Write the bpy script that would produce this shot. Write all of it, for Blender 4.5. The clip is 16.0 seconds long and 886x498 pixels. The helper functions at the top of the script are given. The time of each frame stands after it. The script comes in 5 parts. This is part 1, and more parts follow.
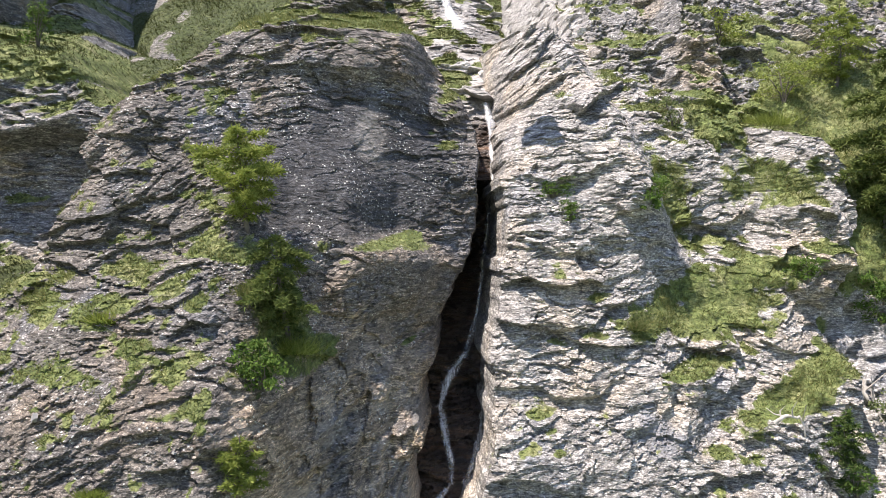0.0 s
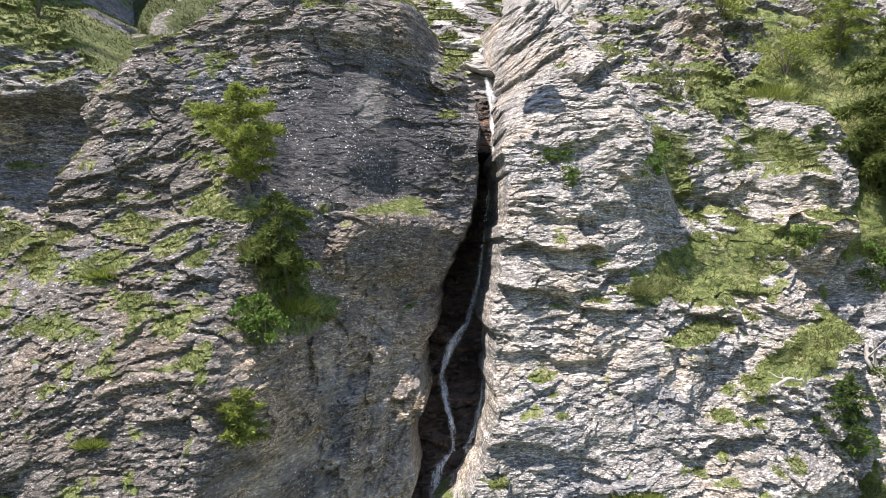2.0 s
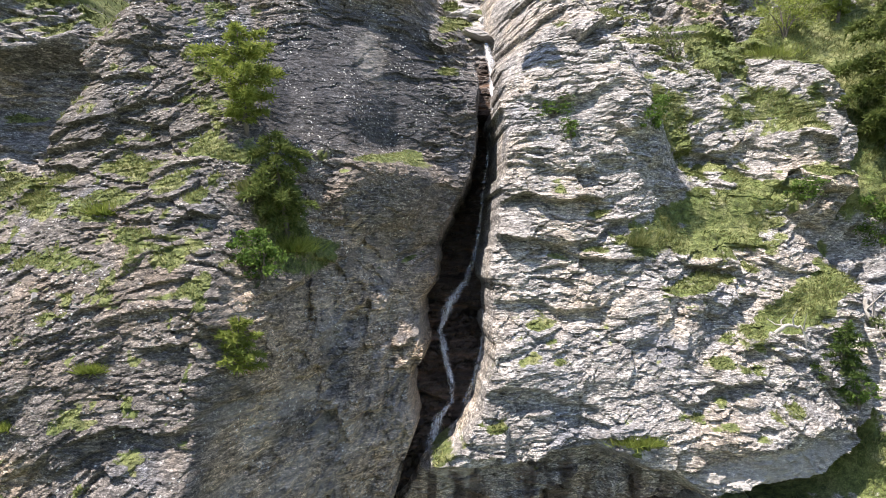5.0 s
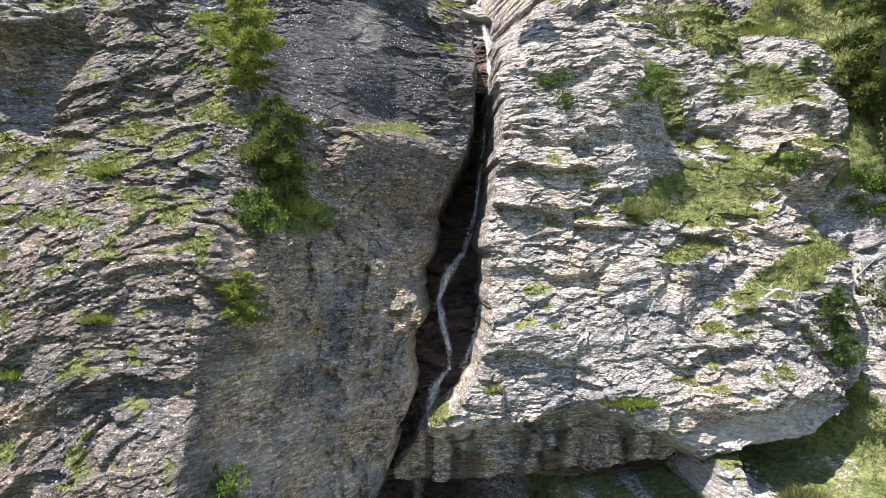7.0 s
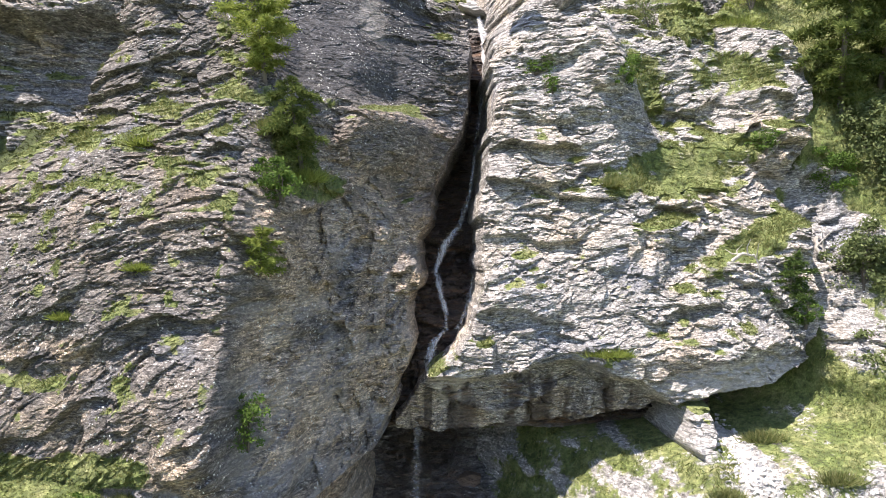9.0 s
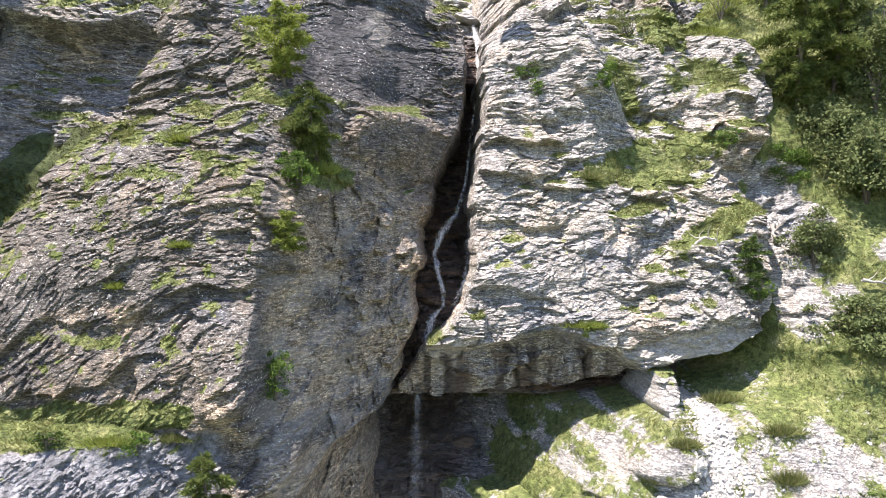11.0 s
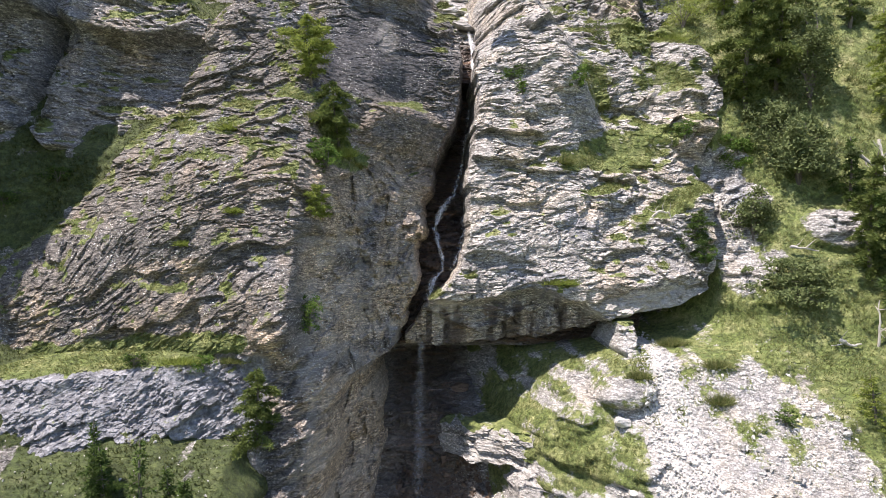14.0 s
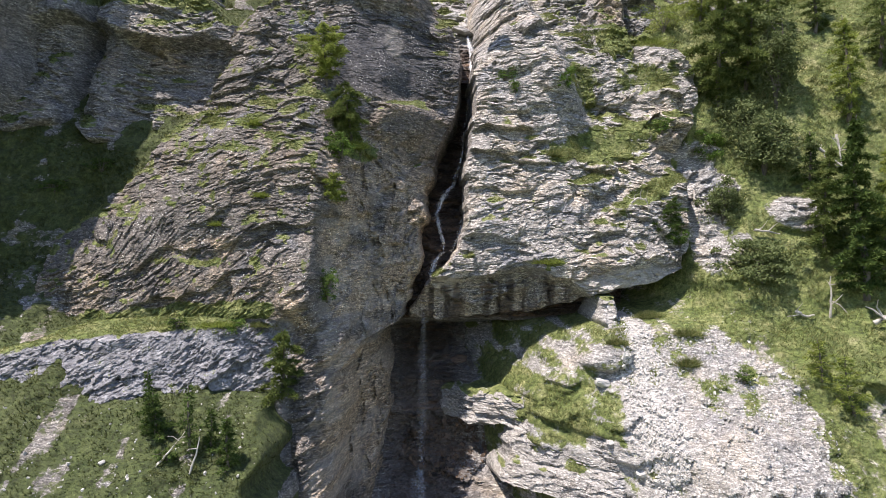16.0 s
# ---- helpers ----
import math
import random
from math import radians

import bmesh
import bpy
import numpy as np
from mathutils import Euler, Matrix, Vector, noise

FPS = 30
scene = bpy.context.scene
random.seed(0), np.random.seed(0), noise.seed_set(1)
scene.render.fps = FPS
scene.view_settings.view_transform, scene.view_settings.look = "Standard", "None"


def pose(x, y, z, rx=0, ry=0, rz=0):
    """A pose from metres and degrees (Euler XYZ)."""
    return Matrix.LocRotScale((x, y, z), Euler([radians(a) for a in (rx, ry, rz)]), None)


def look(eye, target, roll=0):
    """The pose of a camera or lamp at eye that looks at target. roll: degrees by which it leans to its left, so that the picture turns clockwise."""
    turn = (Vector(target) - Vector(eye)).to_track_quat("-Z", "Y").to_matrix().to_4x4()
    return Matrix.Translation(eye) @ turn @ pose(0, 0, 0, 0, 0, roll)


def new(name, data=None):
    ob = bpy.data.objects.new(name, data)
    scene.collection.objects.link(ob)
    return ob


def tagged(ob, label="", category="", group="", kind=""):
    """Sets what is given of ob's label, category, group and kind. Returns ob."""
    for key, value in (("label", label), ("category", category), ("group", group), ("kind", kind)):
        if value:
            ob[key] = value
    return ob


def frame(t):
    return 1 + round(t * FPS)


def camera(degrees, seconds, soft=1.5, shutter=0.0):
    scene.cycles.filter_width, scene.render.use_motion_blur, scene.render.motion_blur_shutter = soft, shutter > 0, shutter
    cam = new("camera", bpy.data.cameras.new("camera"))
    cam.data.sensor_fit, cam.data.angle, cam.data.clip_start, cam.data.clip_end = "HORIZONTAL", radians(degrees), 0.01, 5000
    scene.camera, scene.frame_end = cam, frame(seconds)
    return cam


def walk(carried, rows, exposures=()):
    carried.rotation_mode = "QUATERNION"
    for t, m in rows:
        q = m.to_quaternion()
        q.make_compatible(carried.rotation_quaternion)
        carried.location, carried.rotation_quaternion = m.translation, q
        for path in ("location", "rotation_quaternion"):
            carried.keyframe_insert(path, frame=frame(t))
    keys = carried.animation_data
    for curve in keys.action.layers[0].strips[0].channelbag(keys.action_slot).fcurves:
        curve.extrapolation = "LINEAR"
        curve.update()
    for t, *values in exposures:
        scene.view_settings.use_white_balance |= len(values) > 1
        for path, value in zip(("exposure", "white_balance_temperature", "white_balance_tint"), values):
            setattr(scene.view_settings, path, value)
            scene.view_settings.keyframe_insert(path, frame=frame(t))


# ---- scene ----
cam = camera(64.6, 16.0, soft=0.75)
METRES, EYE, TILT, LEAN, TURN = 25.0, 26.0, 0.0, 0.0, 0.0
ROWS = [
    (0.0, 0.0, 0.0, 0.0, 0.0, 0.0, -0.0),
    (0.5, -0.0012, 0.0003, -0.0145, 0.01, 0.02, 0.02),
    (1.0, -0.0019, 0.001, -0.0285, 0.01, 0.01, 0.03),
    (1.5, -0.0019, 0.002, -0.0435, 0.02, 0.02, 0.04),
    (2.0, -0.0014, 0.0027, -0.0589, 0.03, 0.02, 0.06),
    (2.5, -0.0008, 0.0027, -0.0742, 0.02, 0.04, 0.07),
    (3.0, -0.0007, 0.0022, -0.0893, 0.05, 0.06, 0.08),
    (3.5, 0.0002, 0.0018, -0.1034, 0.08, 0.09, 0.09),
    (4.0, 0.0009, 0.0017, -0.1168, 0.09, 0.1, 0.08),
    (6.5, 0.0072, -0.0078, -0.1837, 0.23, 0.13, 0.08),
    (7.0, 0.009, -0.0238, -0.1975, 0.23, 0.15, 0.1),
    (7.5, 0.0102, -0.0458, -0.211, 0.2, 0.14, 0.09),
    (8.0, 0.0106, -0.0733, -0.2251, 0.17, 0.15, 0.09),
    (8.5, 0.0109, -0.1051, -0.2397, 0.13, 0.16, 0.09),
    (9.0, 0.011, -0.1401, -0.2545, 0.08, 0.16, 0.09),
    (11.5, 0.0136, -0.3506, -0.2957, -0.06, 0.16, 0.08),
    (12.0, 0.0139, -0.3962, -0.3081, -0.07, 0.16, 0.09),
    (12.5, 0.0141, -0.4431, -0.3199, -0.09, 0.15, 0.09),
    (13.0, 0.0145, -0.4909, -0.3319, -0.09, 0.16, 0.09),
    (13.5, 0.0142, -0.5394, -0.3433, -0.09, 0.15, 0.07),
    (14.0, 0.0138, -0.5883, -0.3548, -0.08, 0.15, 0.05),
    (14.5, 0.0134, -0.6376, -0.366, -0.07, 0.14, 0.04),
    (15.0, 0.013, -0.6871, -0.377, -0.07, 0.12, 0.04),
    (15.5, 0.0129, -0.7366, -0.3883, -0.05, 0.12, 0.03),
    (16.0, 0.0126, -0.7863, -0.3996, -0.04, 0.11, 0.02),
]
walk(cam, [(t, pose(0, 0, EYE, TILT, LEAN, TURN) @ pose(METRES * x, METRES * y, METRES * z, 90 + pitch, roll, yaw)) for t, x, y, z, yaw, pitch, roll in ROWS],
     [(0.0, 0.93, 6750, 18), (4.0, 0.95, 6750, 18), (7.0, 1.05, 6750, 18), (9.0, 1.2, 6750, 19), (12.5, 1.28, 6750, 20), (14.5, 0.78, 6750, 20), (16.0, 0.68, 6750, 19)])

FINE = 1.0
# ---- light ----
SUN_TO = Vector((-0.34, -0.23, 0.912)).normalized()
world = bpy.data.worlds.new("sky")
scene.world = world
world.use_nodes = True
wn = world.node_tree.nodes
sky = wn.new("ShaderNodeTexSky")
sky.sky_type, sky.sun_disc = "NISHITA", False
sky.sun_elevation = math.asin(SUN_TO.z)
sky.sun_rotation = math.atan2(SUN_TO.x, SUN_TO.y)
sky.altitude = 1600
wn["Background"].inputs["Strength"].default_value = 0.145
world.node_tree.links.new(sky.outputs[0], wn["Background"].inputs["Color"])
sun = new("sun", bpy.data.lights.new("sun", "SUN"))
sun.data.energy, sun.data.angle, sun.data.color = 5.0, radians(0.53), (1.0, 0.95, 0.87)
sun.matrix_world = look(SUN_TO * 80 + Vector((0, 20, 20)), (0, 20, 20))

# ---- noise on arrays ----
PERM = np.random.RandomState(7).permutation(4096)
RAND = np.random.RandomState(8).rand(4096)


def h2(i, j, seed=0):
    """A random number 0..1 for each pair of whole numbers."""
    i, j = np.asarray(i).astype(np.int64), np.asarray(j).astype(np.int64)
    return RAND[(PERM[(PERM[(i + seed * 131) & 4095] + j) & 4095] + seed * 17) & 4095]


def vn(x, z, seed=0):
    """Smooth noise -1..1 on a plane."""
    i, j = np.floor(x), np.floor(z)
    f, g = x - i, z - j
    f, g = f * f * f * (f * (6 * f - 15) + 10), g * g * g * (g * (6 * g - 15) + 10)
    a, b = h2(i, j, seed), h2(i + 1, j, seed)
    c, d = h2(i, j + 1, seed), h2(i + 1, j + 1, seed)
    return 2 * ((a + (b - a) * f) * (1 - g) + (c + (d - c) * f) * g) - 1


def fbm(x, z, octaves=4, seed=0):
    total, amp = 0, 0.5
    for k in range(octaves):
        total = total + amp * vn(x * 2 ** k + 13.7 * k, z * 2 ** k - 7.1 * k, seed + k)
        amp *= 0.5
    return total


def torn(x, z, *spot, seed=0):
    """A lump with a ragged rim."""
    return lump(x + 1.3 * fbm(x / 1.4, z / 1.4, 4, 500 + seed), z + 0.8 * fbm(x / 1.4, z / 1.4, 4, 510 + seed), *spot)


def sstep(a, b, v):
    t = np.clip((v - a) / (b - a), 0, 1)
    return t * t * (3 - 2 * t)


def curve(v, *knots):
    """A line through (place, value) knots, eased."""
    p, q = zip(*sorted(knots))
    return np.interp(v, p, q)


def soft(v, *knots, w=0.5):
    """The same, with its corners rounded over w metres."""
    return (curve(v - w, *knots) + 2 * curve(v, *knots) + curve(v + w, *knots)) / 4


def lump(x, z, cx, cz, rx, rz, turn=0.0, sharp=2.0):
    """A rounded boss, 1 in its middle and 0 outside."""
    c, s = math.cos(radians(turn)), math.sin(radians(turn))
    u, v = ((x - cx) * c + (z - cz) * s) / rx, ((z - cz) * c - (x - cx) * s) / rz
    r = np.sqrt(u * u + v * v)
    return 1 - sstep(0.0, 1.0, np.clip(r, 0, 1) ** sharp)


def ridged(x, z, octaves, seed):
    total, amp = 0, 0.5
    for k in range(octaves):
        total = total + amp * (1 - 2 * np.abs(vn(x * 2.1 ** k + 5.3 * k, z * 2.1 ** k + 3.1 * k, seed + k)))
        amp *= 0.55
    return total


def shards(x, z, seed, crack=0.22):
    """Broken rock: each cell of a loose mosaic is a flat face with a lean and a height of its own."""
    i, j = np.floor(x), np.floor(z)
    best, second = np.full(x.shape, 9.0), np.full(x.shape, 9.0)
    out = np.zeros(x.shape)
    for a in (-1, 0, 1):
        for b in (-1, 0, 1):
            u, v = i + a, j + b
            dx, dz = x - u - h2(u, v, seed), z - v - h2(u, v, seed + 1)
            d = np.abs(dx) + np.abs(dz) + 0.4 * np.maximum(np.abs(dx), np.abs(dz))
            face = 1.0 * (h2(u, v, seed + 2) - 0.5) + 0.9 * (h2(u, v, seed + 3) - 0.5) * dx - (0.8 * h2(u, v, seed + 4) + 0.05) * dz
            near = d < best
            second = np.where(near, best, np.minimum(second, d))
            out = np.where(near, face, out)
            best = np.where(near, d, best)
    return out - crack * (1 - sstep(0.0, 0.10, second - best))


def laminae(x, bed, thick, length, seed):
    """Thin beds, one over the other: each stands out by its own amount along blocks of its own length, with a rounded nose."""
    b = bed / thick + 0.30 * vn(x / (5 * thick), bed / (4 * thick), seed)
    i = np.floor(b)
    f = b - i
    u = x / length * (0.6 + 0.9 * h2(i, 0 * i, seed + 1)) + 9.7 * h2(i, 0 * i, seed + 2)
    j = np.floor(u)
    p, q = h2(i, j, seed + 3), h2(i, j + 1, seed + 3)
    out = p + (q - p) * sstep(0.72, 1.0, u - j)
    return out - 0.5 - 0.45 * np.abs(2 * f - 0.9) ** 5


def strata(x, z, tilt, seed, sizes=(1.15, 0.44, 0.17), amp=1.0, long=1.8, rough=1.0):
    """How far broken bedded rock stands out of its face: beds within beds, broken into blocks, with seams between them."""
    warp = 1.3 * fbm(x / 10, z / 10, 2, seed) + 0.5 * fbm(x / 3.5, z / 3.5, 2, seed + 3) + 0.15 * fbm(x / 2.2, z / 1.6, 3, seed + 5)
    bed = z + tilt * x + warp
    across = x - tilt * z + 0.25 * fbm(x / 1.5, z / 1.5, 3, seed + 7)
    out = rough * (0.30 * fbm(x / 3.2, bed / 2.0, 3, seed + 9) + 0.05 * ridged(x / 0.7, bed / 0.28, 3, seed + 12))
    for k, size in enumerate(sizes):
        strong = 0.15 + 1.0 * sstep(-0.22, 0.22, fbm(x / (4 * size), z / (4 * size), 2, seed + 60 + k))
        out = out + (0.58, 0.72, 1.0)[k] * amp * strong * size * shards(across / (size * long), bed / size, seed + 70 + 7 * k)
    for k, thick in enumerate((1.05, 0.42, 0.19)):
        strong = 0.25 + 0.9 * sstep(-0.25, 0.2, fbm(x / (7 * thick), z / (5 * thick), 2, seed + 90 + k))
        out = out + (0.07, 0.13, 0.20)[k] * amp * strong * thick * laminae(across, bed, thick, thick * long * (2.2, 1.9, 2.0)[k], seed + 100 + 9 * k)
    s = bed / 1.6 + 0.6 * vn(x / 3, z / 3, seed + 20)
    f = s - np.floor(s)
    gap = sstep(0.05, 0.3, fbm(x / 2.5, z / 1.2, 3, seed + 33))
    return out - 0.10 * amp * gap * (1 - sstep(0, 0.07, f)) - 0.05 * amp * gap * f


def loft(x, z, *sections, w=0.35):
    """A face drawn through upright sections: each a place across and its (height, depth) knots."""
    at = np.array([p for p, _ in sections], float)
    ys = np.stack([soft(z, *k, w=w) for _, k in sections])
    i = np.clip(np.searchsorted(at, x) - 1, 0, len(at) - 2)
    f = np.clip((x - at[i]) / (at[i + 1] - at[i]), 0, 1)
    f = 0.6 * f + 0.4 * f * f * (3 - 2 * f)
    a, b = np.take_along_axis(ys, i[None], 0)[0], np.take_along_axis(ys, i[None] + 1, 0)[0]
    return a + (b - a) * f


# ---- the forms: depth of each face by place across (x) and height (z) ----
def jagged(z, seed):
    """The broken line of a rock edge, in blocks of uneven height."""
    a, b = np.floor(z / 0.75 + 0.4 * vn(z / 2.2, 0 * z, seed)), np.floor(z / 0.27)
    return 0.42 * (h2(a, 0 * a, seed) - 0.4) + 0.07 * (h2(b, 0 * b, seed + 1) - 0.5) + 0.22 * fbm(z / 0.9, 0 * z, 4, seed + 2)


def slab_top(x):
    """The height of the grassy ledge over the grey slab."""
    return 12.45 + 0.06 * (x + 8) - 0.02 * np.maximum(-17 - x, 0) ** 2


def bluff(x, z):
    """The buttress with the larches, and the grey slab at its foot."""
    y = loft(x, z,
             (-22, ((10, 19.4), (14, 20.2), (17, 22.6), (22, 26.5), (30, 32))),
             (-16, ((10, 18.6), (14.5, 19.5), (18, 20.4), (22, 22.8), (25.4, 26.6), (30, 28.5), (37, 34))),
             (-12, ((10, 18.4), (14.5, 18.7), (16.3, 19.4), (18, 19.2), (20.5, 20.0), (23, 22.2), (26, 24.5), (29, 25.8), (31.2, 26.6), (34, 28.6), (37, 31.5))),
             (-8, ((8, 17.0), (11.5, 18.4), (12.6, 17.7), (14.6, 17.5), (16.5, 18.8), (18, 19.6), (20.7, 20.2), (22.8, 22.0), (25.3, 23.9), (27, 25.5), (28.5, 26.4), (30.5, 28.4), (32.8, 29.5), (35.4, 30.2), (38, 34))),
             (-6.9, ((2, 15.2), (5, 16.0), (8, 16.8), (11.5, 18.6), (12.6, 17.6), (14.6, 17.5), (16.5, 18.9), (18, 19.6), (20.7, 20.3), (22.8, 22.4), (25.3, 24.6), (27, 26.2), (28.5, 27.0), (30.5, 28.8), (32.8, 29.7), (35.4, 30.4), (38, 34))),
             (-6, ((2, 15.6), (5, 16.8), (8, 17.1), (11.5, 18.9), (14.5, 20.4), (17, 21.5), (19.0, 20.6), (20.6, 21.3), (23, 24.0), (26, 26.4), (27, 27.2), (30.5, 29.1), (33.4, 30.1), (34.2, 29.7), (35.5, 30.8), (38, 34.5))),
             (-4, ((8, 21.8), (10.5, 22.6), (13, 24.2), (15, 23.9), (17.4, 24.7), (21, 26.0), (23.4, 27.2), (26.3, 27.4), (27.0, 28.2), (28.4, 28.7), (31, 30.2), (33.5, 31.6), (34.0, 30.6), (36, 32), (38, 35.5))),
             (-2, ((8, 25.6), (11.7, 26.6), (15.3, 26.8), (19, 27.6), (21, 28.5), (22.6, 30.1), (23.6, 29.0), (25.9, 28.9), (26.7, 30.6), (28, 31.0), (31.4, 31.7), (33.6, 32.5), (34.1, 31.8), (35.8, 32.7), (38, 36))),
             (0, ((8, 28), (15, 28.8), (18.6, 29.0), (19.8, 30.2), (22.6, 31.8), (23.6, 30.9), (25.2, 30.8), (28.5, 31.8), (30, 32.2), (33, 34.6), (35, 36.8), (38, 40))),
             (2, ((19, 31), (24, 32.5), (28.5, 32.6), (31, 34.4), (34, 37.4), (38, 41))))
    # the slab below the ledge
    lid = slab_top(x)
    slab = curve(z - lid, (-14, 6.4), (-8, 12.4), (-5.5, 14.4), (-3.6, 15.3), (-1.6, 15.9), (-0.5, 16.4), (-0.15, 17.0), (0.3, 18.8), (0.6, 30.0), (0.9, 90.0)) + 0.10 * (x + 15) + 0.6 * np.maximum(x + 11.5, 0)
    y = np.where(x < -5.5, np.minimum(y, slab + 1.5 * np.maximum(x + 7.6, 0)), y)
    left = curve(z, (40, -6.6), (36.7, -8.3), (33.6, -10.7), (31.5, -13.2), (29.8, -13.9), (28.8, -13.4), (25.4, -15.5), (24, -16.8), (20.7, -18.4), (18.6, -20.6), (16.7, -23.0), (13.8, -22.7), (12.4, -22.4), (11.6, -26.5), (0, -26.5))
    right = curve(z, (40, -4.5), (37.8, -2.4), (36, -0.7), (34, 0.8), (32, 1.6), (30, 1.75), (28.6, 1.6), (27, 1.5), (25.8, 1.2), (24.6, 0.75), (23.6, 0.1), (22.6, -0.3), (21.4, -0.2), (20.2, -1.1), (19.6, -0.95), (18.4, -0.75), (17.2, -1.2), (15.6, -1.05), (14.2, -1.6), (12.3, -2.2), (11.3, -2.7), (10.9, -3.6), (10.2, -4.2), (9.2, -3.9), (8, -3.5), (5, -3.3), (3.6, -3.7), (0, -4.3))
    # the hollow face under the arch
    edge = curve(z, (12.2, -1.2), (11.4, -2.4), (11.0, -3.6), (10.6, -4.6), (9.5, -5.05), (8, -5.2), (5, -5.5), (2, -5.7), (-4, -6)) + 0.18 * vn(x * 0, z / 0.9, 65)
    hollow = 22.7 + 2.2 * (x + 4.9) + 0.10 * (z - 5) + 2.8 * sstep(7.5, 10.6, z) * sstep(-5.2, -3.8, x) + 0.5 * lump(x, z, -4.2, 6.2, 1.6, 2.6)
    y = np.where(z < 12.2, y + sstep(0, 0.35, x - edge) * np.maximum(hollow - y, 0), y)
    y -= 0.9 * lump(x, z, -2.3, 24.9, 2.5, 1.7, 22, 3) + 0.5 * lump(x, z, -13.6, 30.0, 0.9, 0.9, 0, 4) + 0.5 * lump(x, z, -7.6, 13.4, 1.2, 0.8, 15, 4) + 0.35 * lump(x, z, -1.2, 18.4, 0.9, 0.9, 0, 3)
    y += 0.3 * torn(x, z, -13.2, 15.9, 3.0, 0.4, 8) + 0.45 * torn(x, z, -5.2, 16.2, 0.7, 0.8)
    right = right - 0.6 * jagged(z, 66)
    y += 22 * np.maximum(x - right, 0) + 7.0 * np.maximum(left + 0.5 * jagged(z, 67) - x, 0)
    return y + 0.35 * fbm(x / 4, z / 4, 3, 61)


def rib_line(z):
    """The right-hand edge of the pale rib, where the grassy gully begins."""
    return curve(z, (22, 11.6), (25.5, 10.6), (28.7, 9.7), (31.4, 8.7), (34, 7.8), (37, 7.0), (40, 6))


def band_top(x):
    """Where the face breaks back above the overhang."""
    return curve(x, (-3, 14.0), (0.8, 14.2), (4, 14.6), (6.8, 14.9), (8.7, 14.2), (10.3, 13.1), (12, 12.0), (20, 12))


def buttress(x, z):
    """The pale rock on the other side of the water, with the overhang under it."""
    lip = curve(x, (-3, 11.4), (0.9, 11.2), (5.9, 11.7), (9.3, 12.5), (10.6, 13.0), (12.1, 13.4), (14.6, 14.0), (16.6, 14.7), (17.0, 15.8), (18, 18)) + 0.12 * vn(x / 0.7, 0 * x, 78)
    y = soft(z, (48, 50), (40, 42), (36, 37.6), (33.6, 34.6), (31, 31.8), (28.5, 30.9), (25, 29.8), (21, 28.5), (18, 27.3), (15.4, 26.6), (13.4, 26.6), (12, 26.8), (10, 27), w=0.3)
    shelf = sstep(7.2, 11.5, x)
    y += shelf * curve(z, (40, 0), (33, 0.8), (28, 1.4), (25, 2.2), (23.4, 2.4), (20.6, 0.0), (18, 0.1), (14.2, 0), (12, 0))
    step = z - 17.4 - 0.48 * (x - 10) + 0.3 * vn(x / 1.3, 0 * x, 77)
    y += 1.1 * sstep(-0.1, 0.7, step) * sstep(3.2, 1.2, step) * sstep(9.4, 11.5, x)
    y += 2.1 * sstep(-0.2, 1.3, x - rib_line(z)) * sstep(24.5, 27.0, z) * (1 - 0.75 * sstep(15.5, 17.4, x))
    y += 0.28 * np.maximum(x - 13.4, 0) * sstep(12, 15, z) * sstep(21, 17, z) + 0.14 * np.maximum(x - 14, 0) * sstep(17, 19, z)
    y -= 0.5 * lump(x, z, 4.6, 26.2, 2.6, 5.0, -8) + 0.6 * lump(x, z, 3.9, 17.4, 2.2, 1.0) + 0.8 * lump(x, z, 8.2, 29.2, 1.6, 2.2, 20)
    y -= 0.9 * lump(x, z, 17.0, 26.2, 2.4, 2.6, 0, 4) + 0.5 * lump(x, z, 12.4, 15.4, 3.6, 0.9, 8)
    for cx, cz, half, deep, tall, rise in ((4.6, 20.4, 3.2, 0.7, 1.3, 0.02), (10.3, 21.7, 3.0, 0.6, 1.0, 0.10), (5.8, 26.2, 2.6, 0.6, 1.4, -0.05), (6.0, 23.2, 2.4, 0.45, 0.9, 0.08), (10.6, 17.0, 2.6, 0.55, 1.0, 0.18), (4.2, 17.0, 2.4, 0.45, 0.9, -0.08), (16.9, 25.3, 2.2, 0.8, 1.2, -0.15), (5.4, 29.4, 2.8, 0.5, 1.2, 0.10)):
        down = cz + rise * (x - cx) + 0.35 * vn(x / 1.2, 0 * x, 73) - z
        y += 0.6 * deep * sstep(0.0, 0.25, down) * sstep(tall, 0.3 * tall, down) * sstep(half, 0.55 * half, np.abs(x - cx))
    # the face under the break leans back to the lip
    under = band_top(x) + 0.25 * vn(x / 1.1, 0 * x, 79) - z
    y += sstep(0.0, 0.55, under) * 1.3 + 0.42 * np.maximum(under, 0)
    left = curve(z, (40, 2.2), (37, 2.5), (35, 2.7), (33, 2.9), (31, 2.8), (29, 2.7), (26, 2.6), (24.1, 2.2), (22.3, 2.0), (19.8, 1.9), (18, 2.0), (16.8, 1.7), (15.4, 1.1), (14.9, 0.5), (14.2, -0.6), (11, -2.6))
    right = curve(z, (48, 10), (34, 12), (31.5, 18.4), (30.0, 19.4), (27, 19.6), (25, 18.6), (22.5, 17.2), (20, 17.3), (16.4, 17.0), (14, 16.4))
    left = left + 0.7 * jagged(z, 75) * sstep(35, 32, z)
